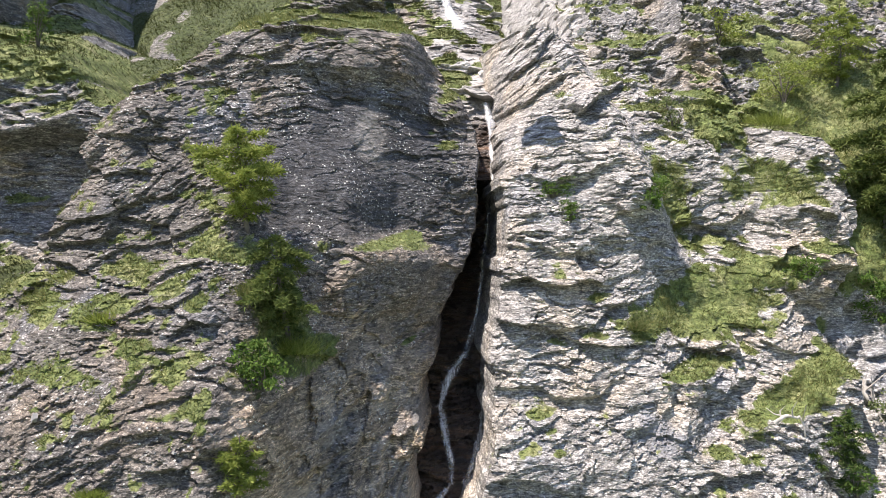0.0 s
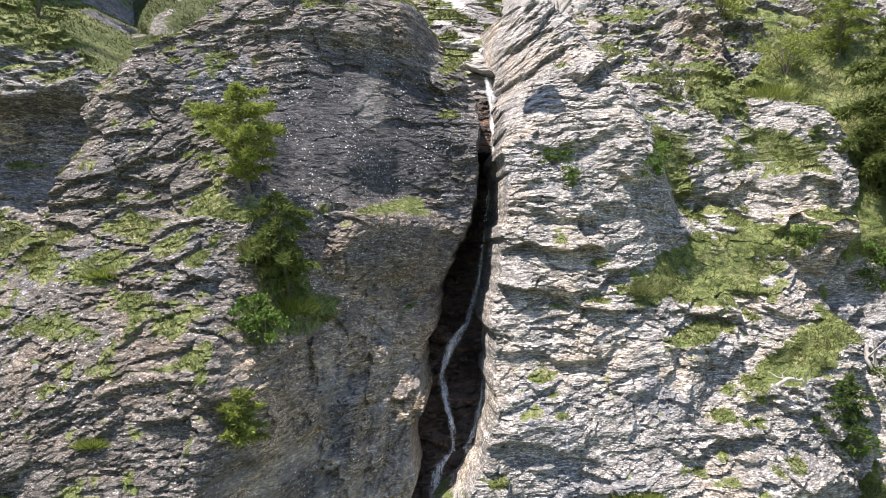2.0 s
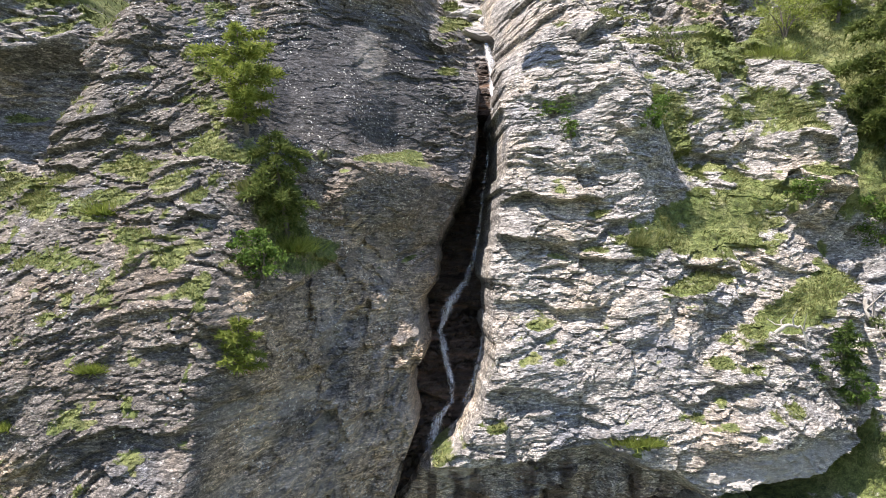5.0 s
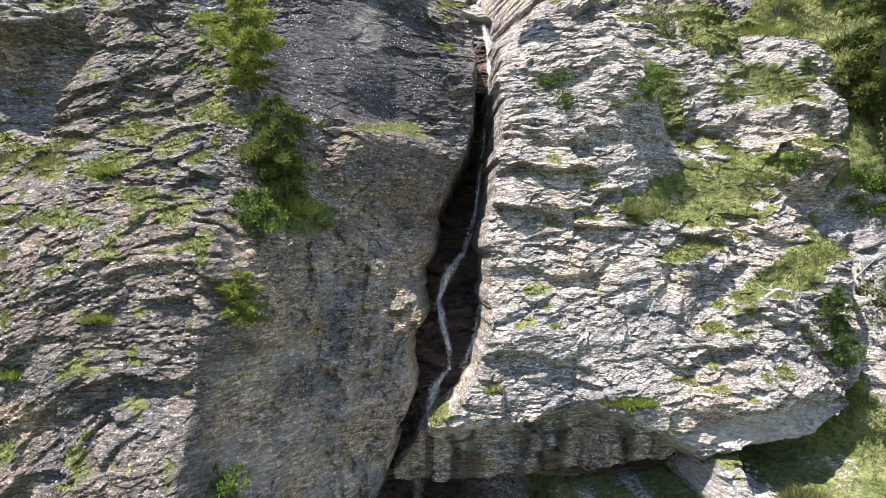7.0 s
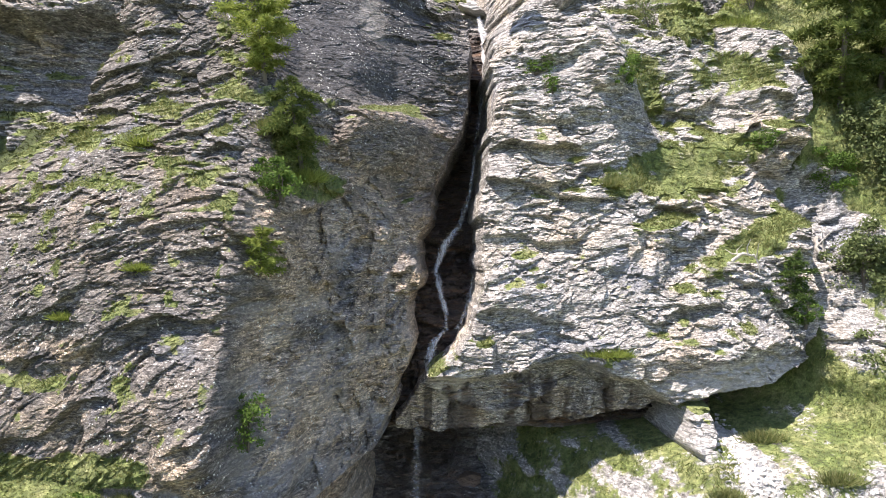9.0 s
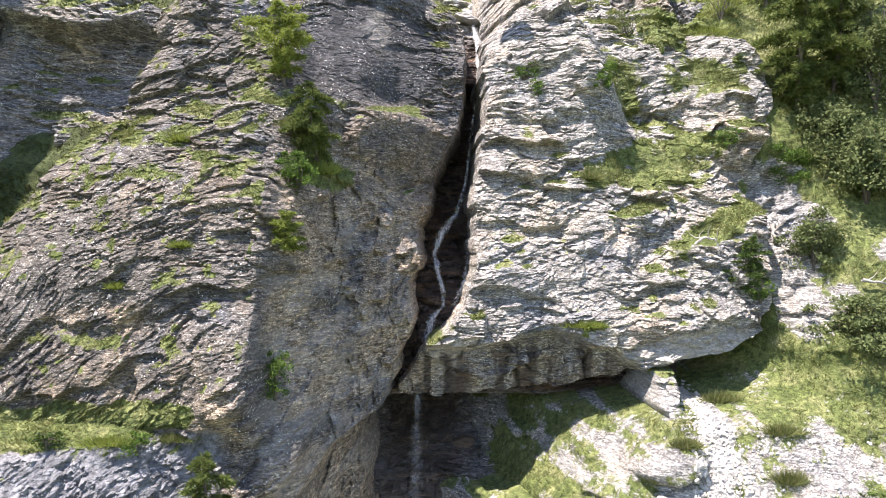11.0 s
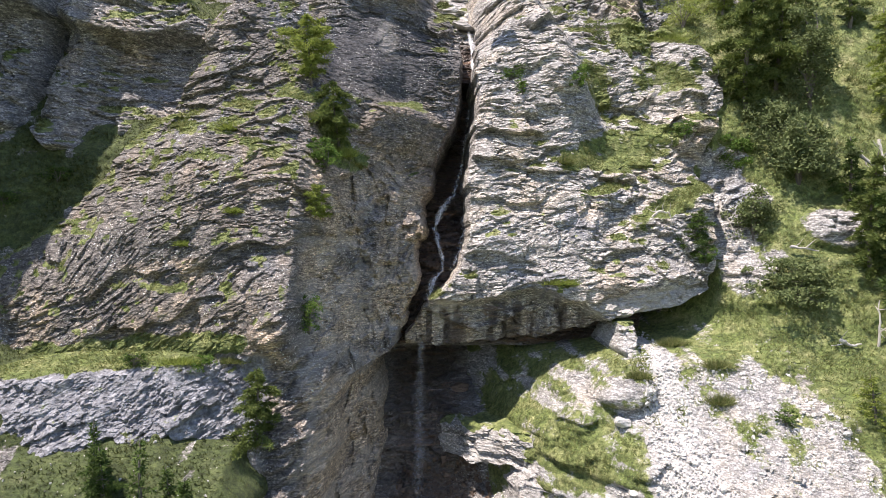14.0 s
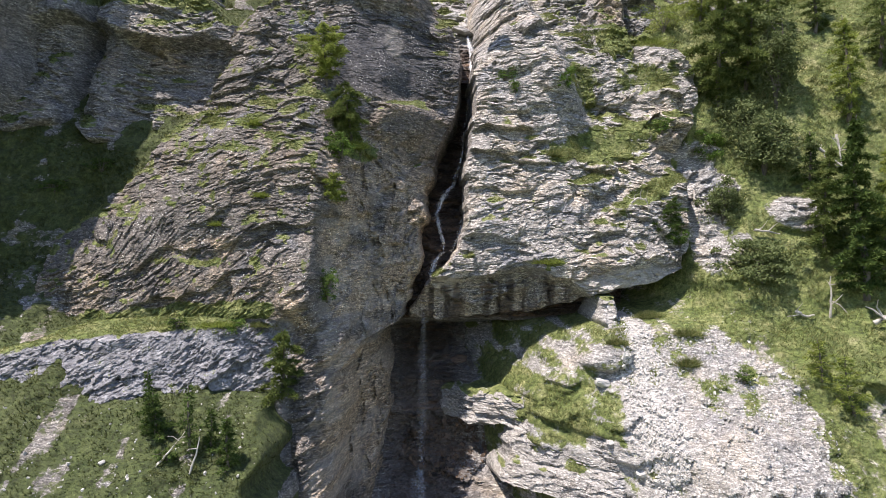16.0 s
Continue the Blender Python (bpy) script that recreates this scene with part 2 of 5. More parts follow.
    y += curve(z, (14, 0.3), (30, 0.45), (33, 1.0), (37, 0.8)) * np.maximum(left + curve(z, (16, 0.6), (29, 1.2), (33, 2.6), (38, 3.0)) - x, 0) ** 2 + curve(z, (30, 22), (33, 9.0), (40, 5.0)) * np.maximum(left - x, 0) + 3 * np.maximum(x - right, 0) + 14 * np.maximum(lip - z, 0) ** 0.8
    return y + 0.4 * fbm(x / 4, z / 4, 3, 71)


def chasm(x, z):
    """The back of the cleft and of the hollow under the overhang."""
    y = curve(z, (50, 62), (44, 57), (41.5, 53), (40.2, 49), (37.5, 46), (35.9, 43.8), (35.0, 42.6), (34.6, 42.3), (33, 40.6), (31, 38.9), (29.7, 37.9), (29.3, 39.6), (24, 38), (21.2, 35.4), (20.8, 34.4), (20.2, 34.0), (18.9, 33.6), (18.6, 32.8), (17.0, 31.8), (16.7, 31.1), (15.6, 30.7), (15.2, 30.2), (14.2, 30.0), (12.7, 29.8), (12.2, 30.2), (11.0, 31.0),
              (10.4, 35.5), (9, 34.2), (8, 32.2), (7.3, 31.0), (6.9, 30.2), (5.2, 29.9), (4.3, 29.6), (3.0, 29.2), (2.2, 28.2), (1.2, 26.8), (0.2, 25.2), (-0.6, 21), (-3, 9))
    y += 0.05 * (x - 1) ** 2 * sstep(34, 38, z) - 0.30 * np.maximum(-2.2 - x, 0) * sstep(2, 11, 13 - z)
    y += 0.5 * np.maximum(x - 4, 0) * sstep(30, 34, z) * sstep(40, 35, z)
    return y + 0.4 * fbm(x / 3, z / 3, 3, 81)


def hillside(x, z):
    """The grassy slope with the scree under the trees."""
    y = soft(z, (52, 56), (44, 47), (40, 43.5), (34, 38), (27, 33.2), (22, 30.6), (19, 28.6), (15, 26.4), (12, 24.9), (10.5, 23.0), (9.7, 22.2), (8.2, 19.8), (7.4, 18.4), (6.3, 16.6), (4.7, 14.8), (3, 13.0), (0, 9.6), (-3, 3.6), (-5, -4))
    y -= 0.12 * np.maximum(x - 21, 0) + 0.14 * np.clip(x - 17.5, 0, 4) * sstep(13, 11, z) - 0.35 * np.maximum(x - 16.5, 0) * sstep(9, 7, z)
    y += 1.3 * np.maximum(18.6 - x, 0) * sstep(10.8, 13, z)
    y += curve(z, (5, 0.57), (7.4, 0.52), (8.2, 0.40), (9.7, 0.16), (10.5, 0.10), (12, 0)) * np.maximum(16 - x, 0)
    y += 1.3 * np.maximum(curve(z, (5, 7.2), (7.5, 7.7), (9.0, 9.0), (10.6, 10.4), (12, 12)) + 0.4 * vn(z / 0.9, 0 * z, 95) - x, 0) * sstep(13.5, 12, z)
    y = np.maximum(y, 22.3 - (x - 8) + 0.25 * (z - 6) + 0.9 * np.maximum(6 - x, 0) - 6 * np.maximum(z - 8, 0))
    y -= 1.1 * lump(x, z, 10.2, 9.6, 1.7, 1.0, 8, 4) + 0.3 * lump(x, z, 16.5, 4.5, 4.0, 2.2)
    y -= 0.8 * lump(x, z, 24.5, 18.5, 2.4, 1.6, -8, 3)
    y += 1.6 * lump(x, z, 18.9, 19.5, 2.0, 5.5) + 4 * np.maximum(1.6 - x, 0)
    return y + 0.6 * fbm(x / 5, z / 5, 3, 91)


def outcrop(x, z):
    """The bedded blocks that stand out of the scree slope, and the pillar under the overhang."""
    top = 5.25 + 0.12 * (x - 6) + 0.22 * vn(x / 0.8, 0 * x, 99)
    block = 24.2 - 1.0 * (x - 5.5) + curve(z - top, (-6, -2.4), (-2.4, -0.8), (-2.3, -0.45), (-1.2, -0.3), (-1.1, 0.0), (-0.3, 0.2), (0.0, 0.7), (0.4, 4), (0.7, 24)) + 4.0 * np.maximum(4.6 - 0.4 * vn(z, 0 * z, 96) + 0.35 * (z - 3) - x, 0) + 1.2 * np.maximum(x - 9.6, 0) ** 2
    crest = 6.65 + 0.05 * (x - 4) + 0.2 * vn(x / 0.7, 0 * x, 94)
    band = 27.8 - 0.70 * (x - 2) + curve(z - crest, (-4, 4.0), (-2.4, 2.0), (-2.1, -0.1), (-0.3, 0.1), (0.0, 0.6), (0.4, 4), (0.7, 24)) + 0.5 * np.maximum(2.0 - x, 0) + 0.9 * np.maximum(x - 7.4, 0) ** 2
    wide = np.abs(x - 11.0 - 0.25 * vn(z * 1.3, 0 * z, 97) - 0.12 * (12 - z))
    pillar = curve(z, (14, 29), (13.4, 27), (12.9, 26.1), (12.1, 25.4), (11.6, 25.1), (10.8, 24.6), (10.4, 24.5), (9.6, 24.0)) + 8.0 * np.maximum(wide - 0.36, 0) ** 1.5 + 30 * np.maximum(9.8 - z, 0)
    return np.minimum(np.minimum(block, band), pillar) + 0.25 * fbm(x / 1.6, z / 1.2, 3, 98)


def spots_of_turf(x, z):
    """Where the buttress carries smooth grass shelves."""
    return np.clip(1.1 * torn(x, z, 12.4, 23.7, 5.2, 1.6, 15, 3) + 1.1 * torn(x, z, 14.4, 19.9, 3.8, 0.75, 26) + 0.7 * torn(x, z, 16, 29.6, 4, 1.4), 0, 1) * np.clip(1.1 + 1.3 * fbm(x / 0.9, z / 0.5, 4, 530), 0, 1)


def upper_crag(x, z):
    """The crag above the pale rock, beside the upper fall."""
    y = soft(z, (52, 52), (44, 44), (40, 41.5), (38, 40), (34.6, 38.4), (33.8, 37.4), (31.6, 35.4), (29, 33.6), (24, 33), w=0.25)
    y += curve(x, (1, 30), (5, 12), (7.5, 3.0), (9, 0.6), (12.5, 0.2), (13.6, -1.6), (15.2, -1.8), (15.8, 0.6), (19, 0.2), (24, -0.5))
    y += 2.0 * np.maximum(x - 27, 0) + 1.2 + 2.2 * sstep(32, 29.5, z)
    return y + 0.7 * fbm(x / 3, z / 4, 3, 101)


def back_crag(x, z):
    """The shaded crag behind the gully."""
    z = z + 0.10 * (x + 21) + 0.9 * fbm(x / 5, 0 * x, 3, 115) - 1.0 * lump(x, z, -25.0, 28, 3.0, 9)
    y = soft(z, (54, 54), (42, 45), (39, 41.4), (36.6, 34.5), (35.2, 32), (33.5, 30.8), (32.0, 29.8), (31.5, 29.7), (31.2, 31.4), (29, 30.9), (26.5, 29.2), (24.2, 27.9), (23.6, 27.8), (23.2, 29.6), (21, 29.5), w=0.12)
    y += curve(x, (-48, -12), (-38, -6.0), (-30, -1.4), (-26.4, -0.6), (-25.2, 0.4), (-24.6, 3.2), (-24.0, 1.0), (-22.5, -0.6), (-19.5, -0.5), (-17, 0.6), (-15, 1.2), (-13, 6), (-9, 14))
    y += 0.3 * np.maximum(x + 17, 0) * sstep(33, 37, z) + 6.0 * np.maximum(z - 33.2 - 1.3 * np.maximum(-15.8 - x, 0) + 0.4 * vn(x / 0.9, z / 0.9, 116), 0) - 1.3 * sstep(-20.5, -23, x) - 1.0 * sstep(25, 23, z) * sstep(-17, -21, x)
    return y + 0.6 * fbm(x / 4, z / 4, 3, 111)


def gully(x, z):
    """The grass below the bluff and up its far side."""
    y = soft(z, (44, 60), (40, 48), (36, 40), (30, 34), (24, 27.4), (21.8, 25.8), (19.3, 24.5), (17, 23.4), (15.1, 22.3), (13.2, 19.8), (11, 16.9), (9, 15.0), (8.3, 14.0), (7.6, 12.9), (6.5, 11.4), (3, 7.6), (0, 4.0), (-3, -1), (-5, -6))
    y += 0.7 * np.maximum(x + 12, 0) * sstep(7, 9, z) + 0.8 * sstep(8.2, 9.0, z) * sstep(-19, -16.5, x) + 2.6 * sstep(11.2, 12.8, z) * sstep(16.5, 14.5, z) * sstep(-22.5, -20, x) - 0.25 * np.maximum(-22 - x, 0)
    y += 12 * np.maximum(x - curve(z, (10, -9.2), (8.4, -8.9), (7, -8.5), (4, -8.0), (0, -7.6)) + 0.6 * vn(z / 1.1, 0 * z, 125), 0)
    return y + 0.6 * fbm(x / 4, z / 4, 3, 121)


def side_crag(x, z):
    """The ridge that stands out beside the gully and shades it."""
    y = soft(z, (90, 90), (62, 55), (56, 42), (52, 30), (48, 22), (40, 16), (30, 14), (10, 10), (-5, 4)) + 8 * np.maximum(x - curve(z, (20, -30), (32, -29.5), (40, -28.0), (60, -26.8)) - 0.8 * vn(z / 3, 0 * z, 143), 0)
    return y + 0.8 * fbm(x / 6, z / 6, 4, 141)


def high_slope(x, z):
    """The shaded grass above, between the crags."""
    y = soft(z, (54, 58), (44, 50), (40, 46), (38, 44.4), (36, 42.6), (34, 40.6), (32, 38.5), (28, 35))
    y += 0.5 * np.maximum(-18 - x, 0) - 0.55 * np.clip(x + 15, 0, 9)
    return y + 0.5 * fbm(x / 5, z / 5, 3, 131)


# ---- materials ----
class Mat:
    """A small helper to wire up a node material."""

    def __init__(self, name, rough=0.9):
        self.m = bpy.data.materials.new(name)
        self.m.use_nodes = True
        self.n, self.l = self.m.node_tree.nodes, self.m.node_tree.links
        self.b = self.n["Principled BSDF"]
        self.b.inputs["Roughness"].default_value = rough
        self.co = self.n.new("ShaderNodeTexCoord").outputs["Object"]

    def put(self, node, **values):
        for key, v in values.items():
            s = node.inputs[key.replace("_", " ")]
            if isinstance(v, bpy.types.NodeSocket):
                self.l.new(v, s)
            else:
                s.default_value = v
        return node

    def scaled(self, scale, turn=(0, 0, 0)):
        n = self.n.new("ShaderNodeMapping")
        n.inputs["Scale"].default_value, n.inputs["Rotation"].default_value = scale, turn
        self.l.new(self.co, n.inputs["Vector"])
        return n.outputs[0]

    def noise(self, scale, detail=5, rough=0.6, vec=None, warp=0.0):
        n = self.n.new("ShaderNodeTexNoise")
        self.put(n, Scale=scale, Detail=detail, Roughness=rough, Distortion=warp, Vector=vec or self.co)
        return n.outputs["Fac"]

    def voronoi(self, scale, vec=None, feature="F1", out="Distance"):
        n = self.n.new("ShaderNodeTexVoronoi")
        n.feature = feature
        self.put(n, Scale=scale, Vector=vec or self.co)
        return n.outputs[out]

    def ramp(self, fac, *stops):
        n = self.n.new("ShaderNodeValToRGB")
        e = n.color_ramp.elements
        while len(e) < len(stops):
            e.new(0.5)
        for el, (p, c) in zip(e, stops):
            el.position = p
            el.color = (*c, 1) if isinstance(c, tuple) else (c, c, c, 1)
        self.l.new(fac, n.inputs[0])
        return n.outputs[0]

    def mix(self, fac, a, b, kind="MIX"):
        n = self.n.new("ShaderNodeMix")
        n.data_type, n.blend_type = "RGBA", kind
        for s, v in ((n.inputs[0], fac), (n.inputs[6], a), (n.inputs[7], b)):
            if isinstance(v, bpy.types.NodeSocket):
                self.l.new(v, s)
            else:
                s.default_value = v if isinstance(v, float) else (*v, 1)
        return n.outputs[2]

    def math(self, op, a, b=0.5):
        n = self.n.new("ShaderNodeMath")
        n.operation = op
        for s, v in zip(n.inputs, (a, b)):
            if isinstance(v, bpy.types.NodeSocket):
                self.l.new(v, s)
            else:
                s.default_value = v
        return n.outputs[0]

    def attr(self, name):
        n = self.n.new("ShaderNodeAttribute")
        n.attribute_name = name
        return n.outputs["Fac"]

    def island(self):
        return self.n.new("ShaderNodeNewGeometry").outputs["Random Per Island"]

    def bump(self, height, dist=0.05, strength=1.0, after=None):
        n = self.n.new("ShaderNodeBump")
        self.put(n, Height=height, Distance=dist, Strength=strength)
        if after is not None:
            self.l.new(after, n.inputs["Normal"])
        self.l.new(n.outputs[0], self.b.inputs["Normal"])
        return n.outputs[0]

    def facets(self, vec, levels, amount):
        """The surface's direction, turned at random from one small broken face to the next."""
        total = self.n.new("ShaderNodeNewGeometry").outputs["Normal"]
        for scale, strength in levels:
            half = self.n.new("ShaderNodeVectorMath")
            half.operation = "SUBTRACT"
            self.l.new(self.voronoi(scale, vec, out="Color"), half.inputs[0])
            half.inputs[1].default_value = (0.5, 0.5, 0.5)
            add = self.n.new("ShaderNodeVectorMath")
            add.operation = "MULTIPLY_ADD"
            self.l.new(half.outputs[0], add.inputs[0])
            s = self.math("MULTIPLY", amount, strength)
            self.l.new(s, add.inputs[1])
            self.l.new(total, add.inputs[2])
            total = add.outputs[0]
        n = self.n.new("ShaderNodeVectorMath")
        n.operation = "NORMALIZE"
        self.l.new(total, n.inputs[0])
        return n.outputs[0]

    def colour(self, c):
        self.put(self.b, Base_Color=c if isinstance(c, bpy.types.NodeSocket) else (*c, 1))
        return self


def rock_material(name, light, dark, warm, tilt, turf_light=1.0):
    """Bedded schist: grey with rusty and bluish stains, pale lichen, dark seams; turf, wet films (which also carry the
    cleft's shade) and fresh pale rubble by their masks.
    """
    k = Mat(name, 0.88)
    beds = k.scaled((0.5, 0.5, 3.2), (0, tilt, 0))
    base = k.ramp(k.noise(0.9, 8, 0.68), (0.34, dark), (0.66, light))
    base = k.mix(k.ramp(k.noise(2.4, 8, 0.72, beds, 0.6), (0.36, 0.0), (0.62, 0.85)), base, tuple(0.52 * c for c in dark))
    base = k.mix(k.ramp(k.noise(0.22, 6, 0.65), (0.52, 0.0), (0.70, 0.75)), base, warm)
    base = k.mix(k.ramp(k.noise(0.33, 5, 0.6, k.scaled((1, 1, 0.6), (1, 0, 2))), (0.56, 0.0), (0.72, 0.6)), base, (0.17, 0.19, 0.225))
    base = k.mix(k.attr("tan"), base, k.ramp(k.noise(2.2, 8, 0.72, beds, 0.5), (0.32, (0.12, 0.09, 0.062)), (0.5, (0.33, 0.26, 0.18)), (0.68, (0.58, 0.48, 0.36))))
    base = k.mix(k.attr("dark"), base, k.ramp(k.noise(0.8, 8, 0.7), (0.3, (0.032, 0.034, 0.038)), (0.7, (0.088, 0.088, 0.092))))
    # vertical water streaks
    base = k.mix(k.ramp(k.noise(1.3, 5, 0.6, k.scaled((1, 1, 0.07))), (0.55, 0.0), (0.75, 0.55)), base, tuple(0.45 * c for c in dark))
    # lichen flecks
    fleck = k.math("MULTIPLY", k.ramp(k.voronoi(6.5), (0.17, 1.0), (0.29, 0.0)), k.ramp(k.noise(0.7, 4), (0.44, 0.0), (0.58, 1.0)))
    base = k.mix(fleck, base, (0.48, 0.49, 0.46))
    grit = k.noise(7, 10, 0.8, k.scaled((0.8, 0.8, 2.0), (0, tilt, 0)), 0.3)
    base = k.mix(0.85, base, k.ramp(grit, (0.38, 0.22), (0.50, 0.95), (0.61, 1.75)), "MULTIPLY")
    base = k.mix(0.7, base, k.ramp(k.noise(26, 6, 0.75, k.scaled((0.8, 0.8, 1.7), (0, tilt, 0))), (0.41, 0.28), (0.59, 1.65)), "MULTIPLY")
    warped = k.n.new("ShaderNodeVectorMath")
    warped.operation = "MULTIPLY_ADD"
    blot = k.n.new("ShaderNodeTexNoise")
    k.put(blot, Vector=beds, Scale=2.0, Detail=4.0)
    k.l.new(blot.outputs["Color"], warped.inputs[0])
    warped.inputs[1].default_value = (0.35, 0.35, 0.5)
    k.l.new(k.scaled((0.55, 0.55, 2.6), (0, tilt, 0)), warped.inputs[2])
    for size in (5.0, 12.0, 27.0):
        base = k.mix(0.5, base, k.ramp(k.voronoi(size, warped.outputs[0], out="Color"), (0.15, 0.45), (0.5, 1.0), (0.88, 1.8)), "MULTIPLY")
    base = k.mix(k.attr("pale"), base, k.ramp(k.noise(4, 7, 0.7), (0.3, (0.33, 0.318, 0.298)), (0.7, (0.64, 0.62, 0.585))))
    base = k.mix(k.attr("blue"), base, k.ramp(k.noise(3.5, 8, 0.75, k.scaled((1, 1, 0.7), (0, 0.9, 0)), 0.4), (0.34, (0.08, 0.083, 0.092)), (0.50, (0.22, 0.226, 0.244)), (0.66, (0.42, 0.425, 0.445))))
    # wet film; its near-black tones also paint the shade of the cleft
    wet_shade = k.attr("wet_shade")
    base = k.mix(wet_shade, base, k.ramp(k.noise(1.2, 6, 0.7, beds), (0.34, (0.018, 0.015, 0.013)), (0.55, (0.070, 0.048, 0.034)), (0.72, (0.24, 0.13, 0.07))))
    turf = k.ramp(k.math("ADD", k.attr("turf"), k.math("MULTIPLY", k.math("SUBTRACT", k.noise(2.6, 8, 0.75), 0.5), 2.0)), (0.40, 0.0), (0.60, 1.0))
    green = k.ramp(k.noise(0.8, 6, 0.7), (0.30, (0.045, 0.066, 0.015)), (0.47, (0.095, 0.122, 0.034)), (0.60, (0.145, 0.160, 0.060)), (0.74, (0.23, 0.215, 0.12)))
    # pulls the green down to a shade tone where the slope should look unlit
    green = k.mix(1.0 - turf_light, green, (0.030, 0.044, 0.012))
    green = k.mix(0.8, green, k.ramp(k.noise(3.2, 6, 0.75), (0.36, 0.45), (0.52, 1.2), (0.66, 1.8)), "MULTIPLY")
    green = k.mix(0.7, green, k.ramp(k.noise(16, 5, 0.75), (0.36, 0.5), (0.64, 1.7)), "MULTIPLY")
    k.colour(k.mix(turf, base, green))
    k.put(k.b, Roughness=k.ramp(wet_shade, (0.0, 0.9), (1.0, 0.32)))
    turned = k.facets(warped.outputs[0], ((3.0, 0.65), (8.0, 0.95), (19.0, 0.85)), k.math("SUBTRACT", 1.0, turf))
    a = k.bump(k.noise(5, 10, 0.75, beds, 0.5), 0.09, 0.8, turned)
    k.bump(k.noise(24, 6, 0.7, k.scaled((0.8, 0.8, 1.8), (0, tilt, 0))), 0.025, 0.9, a)
    return k.m


def leaf_material(name, lo, hi, through_light=0.25):
    k = Mat(name, 0.8)
    k.b.inputs["Specular IOR Level"].default_value = 0.145
    tone = k.mix(k.island(), lo, hi)
    tone = k.mix(0.5, tone, k.ramp(k.noise(0.9, 3), (0.3, 0.55), (0.7, 1.25)), "MULTIPLY")
    k.colour(tone)
    back = k.n.new("ShaderNodeBsdfTranslucent")
    k.l.new(tone, back.inputs["Color"])
    both = k.n.new("ShaderNodeMixShader")
    both.inputs[0].default_value = through_light
    k.l.new(k.b.outputs[0], both.inputs[1])
    k.l.new(back.outputs[0], both.inputs[2])
    k.l.new(both.outputs[0], k.n["Material Output"].inputs[0])
    return k.m


def bark_material(name, lo, hi):
    k = Mat(name, 0.9)
    k.colour(k.ramp(k.noise(6, 6, 0.7, k.scaled((1, 1, 0.25))), (0.3, lo), (0.7, hi)))
    k.bump(k.noise(14, 5, 0.7, k.scaled((1, 1, 0.2))), 0.03)
    return k.m


ROCK_BLUFF = rock_material("grey_schist", (0.275, 0.250, 0.222), (0.126, 0.117, 0.108), (0.25, 0.195, 0.14), -0.17)
ROCK_PALE = rock_material("pale_schist", (0.55, 0.523, 0.482), (0.30, 0.288, 0.271), (0.48, 0.40, 0.30), -0.12)
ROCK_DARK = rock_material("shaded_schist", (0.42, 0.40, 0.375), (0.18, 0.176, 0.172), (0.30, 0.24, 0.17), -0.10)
SLOPE = rock_material("turf_and_scree", (0.52, 0.505, 0.475), (0.29, 0.282, 0.27), (0.42, 0.37, 0.30), 0.05)
# darker copies of turf and grass, with the shade put into their colour
SHADED_TURF = rock_material("shaded_turf", (0.36, 0.34, 0.31), (0.19, 0.18, 0.17), (0.30, 0.25, 0.18), 0.05, 0.2)
SHADED_GRASS = leaf_material("shaded_grass", (0.030, 0.044, 0.012), (0.100, 0.108, 0.036), 0.25)
GRASS = leaf_material("grass", (0.085, 0.125, 0.034), (0.29, 0.29, 0.125), 0.35)
LARCH = leaf_material("larch_needles", (0.14, 0.20, 0.040), (0.32, 0.36, 0.095), 0.45)
DULL_LARCH = leaf_material("dull_larch_needles", (0.070, 0.108, 0.028), (0.18, 0.215, 0.066), 0.35)
SPRUCE = leaf_material("spruce_needles", (0.034, 0.066, 0.016), (0.10, 0.145, 0.036), 0.18)
LEAFY = leaf_material("green_leaves", (0.05, 0.105, 0.02), (0.135, 0.21, 0.045), 0.35)
GREY_LEAF = leaf_material("grey_green_leaves", (0.085, 0.115, 0.042), (0.165, 0.20, 0.085), 0.3)
BARK = bark_material("bark", (0.05, 0.042, 0.035), (0.19, 0.165, 0.14))
DEAD = bark_material("bleached_wood", (0.26, 0.24, 0.21), (0.58, 0.55, 0.50))


def stone_material(name, lo, hi):
    k = Mat(name, 0.85)
    c = k.ramp(k.noise(2.5, 8, 0.7), (0.3, lo), (0.7, hi))
    k.colour(k.mix(k.island(), c, k.mix(0.5, c, tuple(0.6 * v for v in lo))))
    k.bump(k.noise(7, 7, 0.7), 0.05)
    return k.m


STONE = stone_material("limestone_boulder", (0.38, 0.37, 0.35), (0.68, 0.665, 0.63))
BROWN_STONE = stone_material("brown_wet_stone", (0.06, 0.042, 0.03), (0.22, 0.15, 0.10))
GREY_STONE = stone_material("grey_stone", (0.20, 0.195, 0.185), (0.42, 0.41, 0.39))


def water_material():
    """White falling water: a veil of threads and spray with gaps between them."""
    k = Mat("falling_water", 0.4)
    k.colour((0.88, 0.91, 0.94))
    veil = k.math("ADD", k.math("MULTIPLY", k.noise(13, 6, 0.7, k.scaled((1.5, 1.5, 0.10)), 0.25), 0.7), k.math("MULTIPLY", k.noise(5, 4, 0.6, k.scaled((1.5, 1.5, 0.35))), 0.45))
    k.put(k.b, Alpha=k.math("MULTIPLY", k.attr("body"), k.ramp(veil, (0.47, 0.0), (0.66, 1.0))))
    k.bump(k.noise(12, 5, 0.7, k.scaled((1, 1, 0.2))), 0.05)
    return k.m


WATER = water_material()


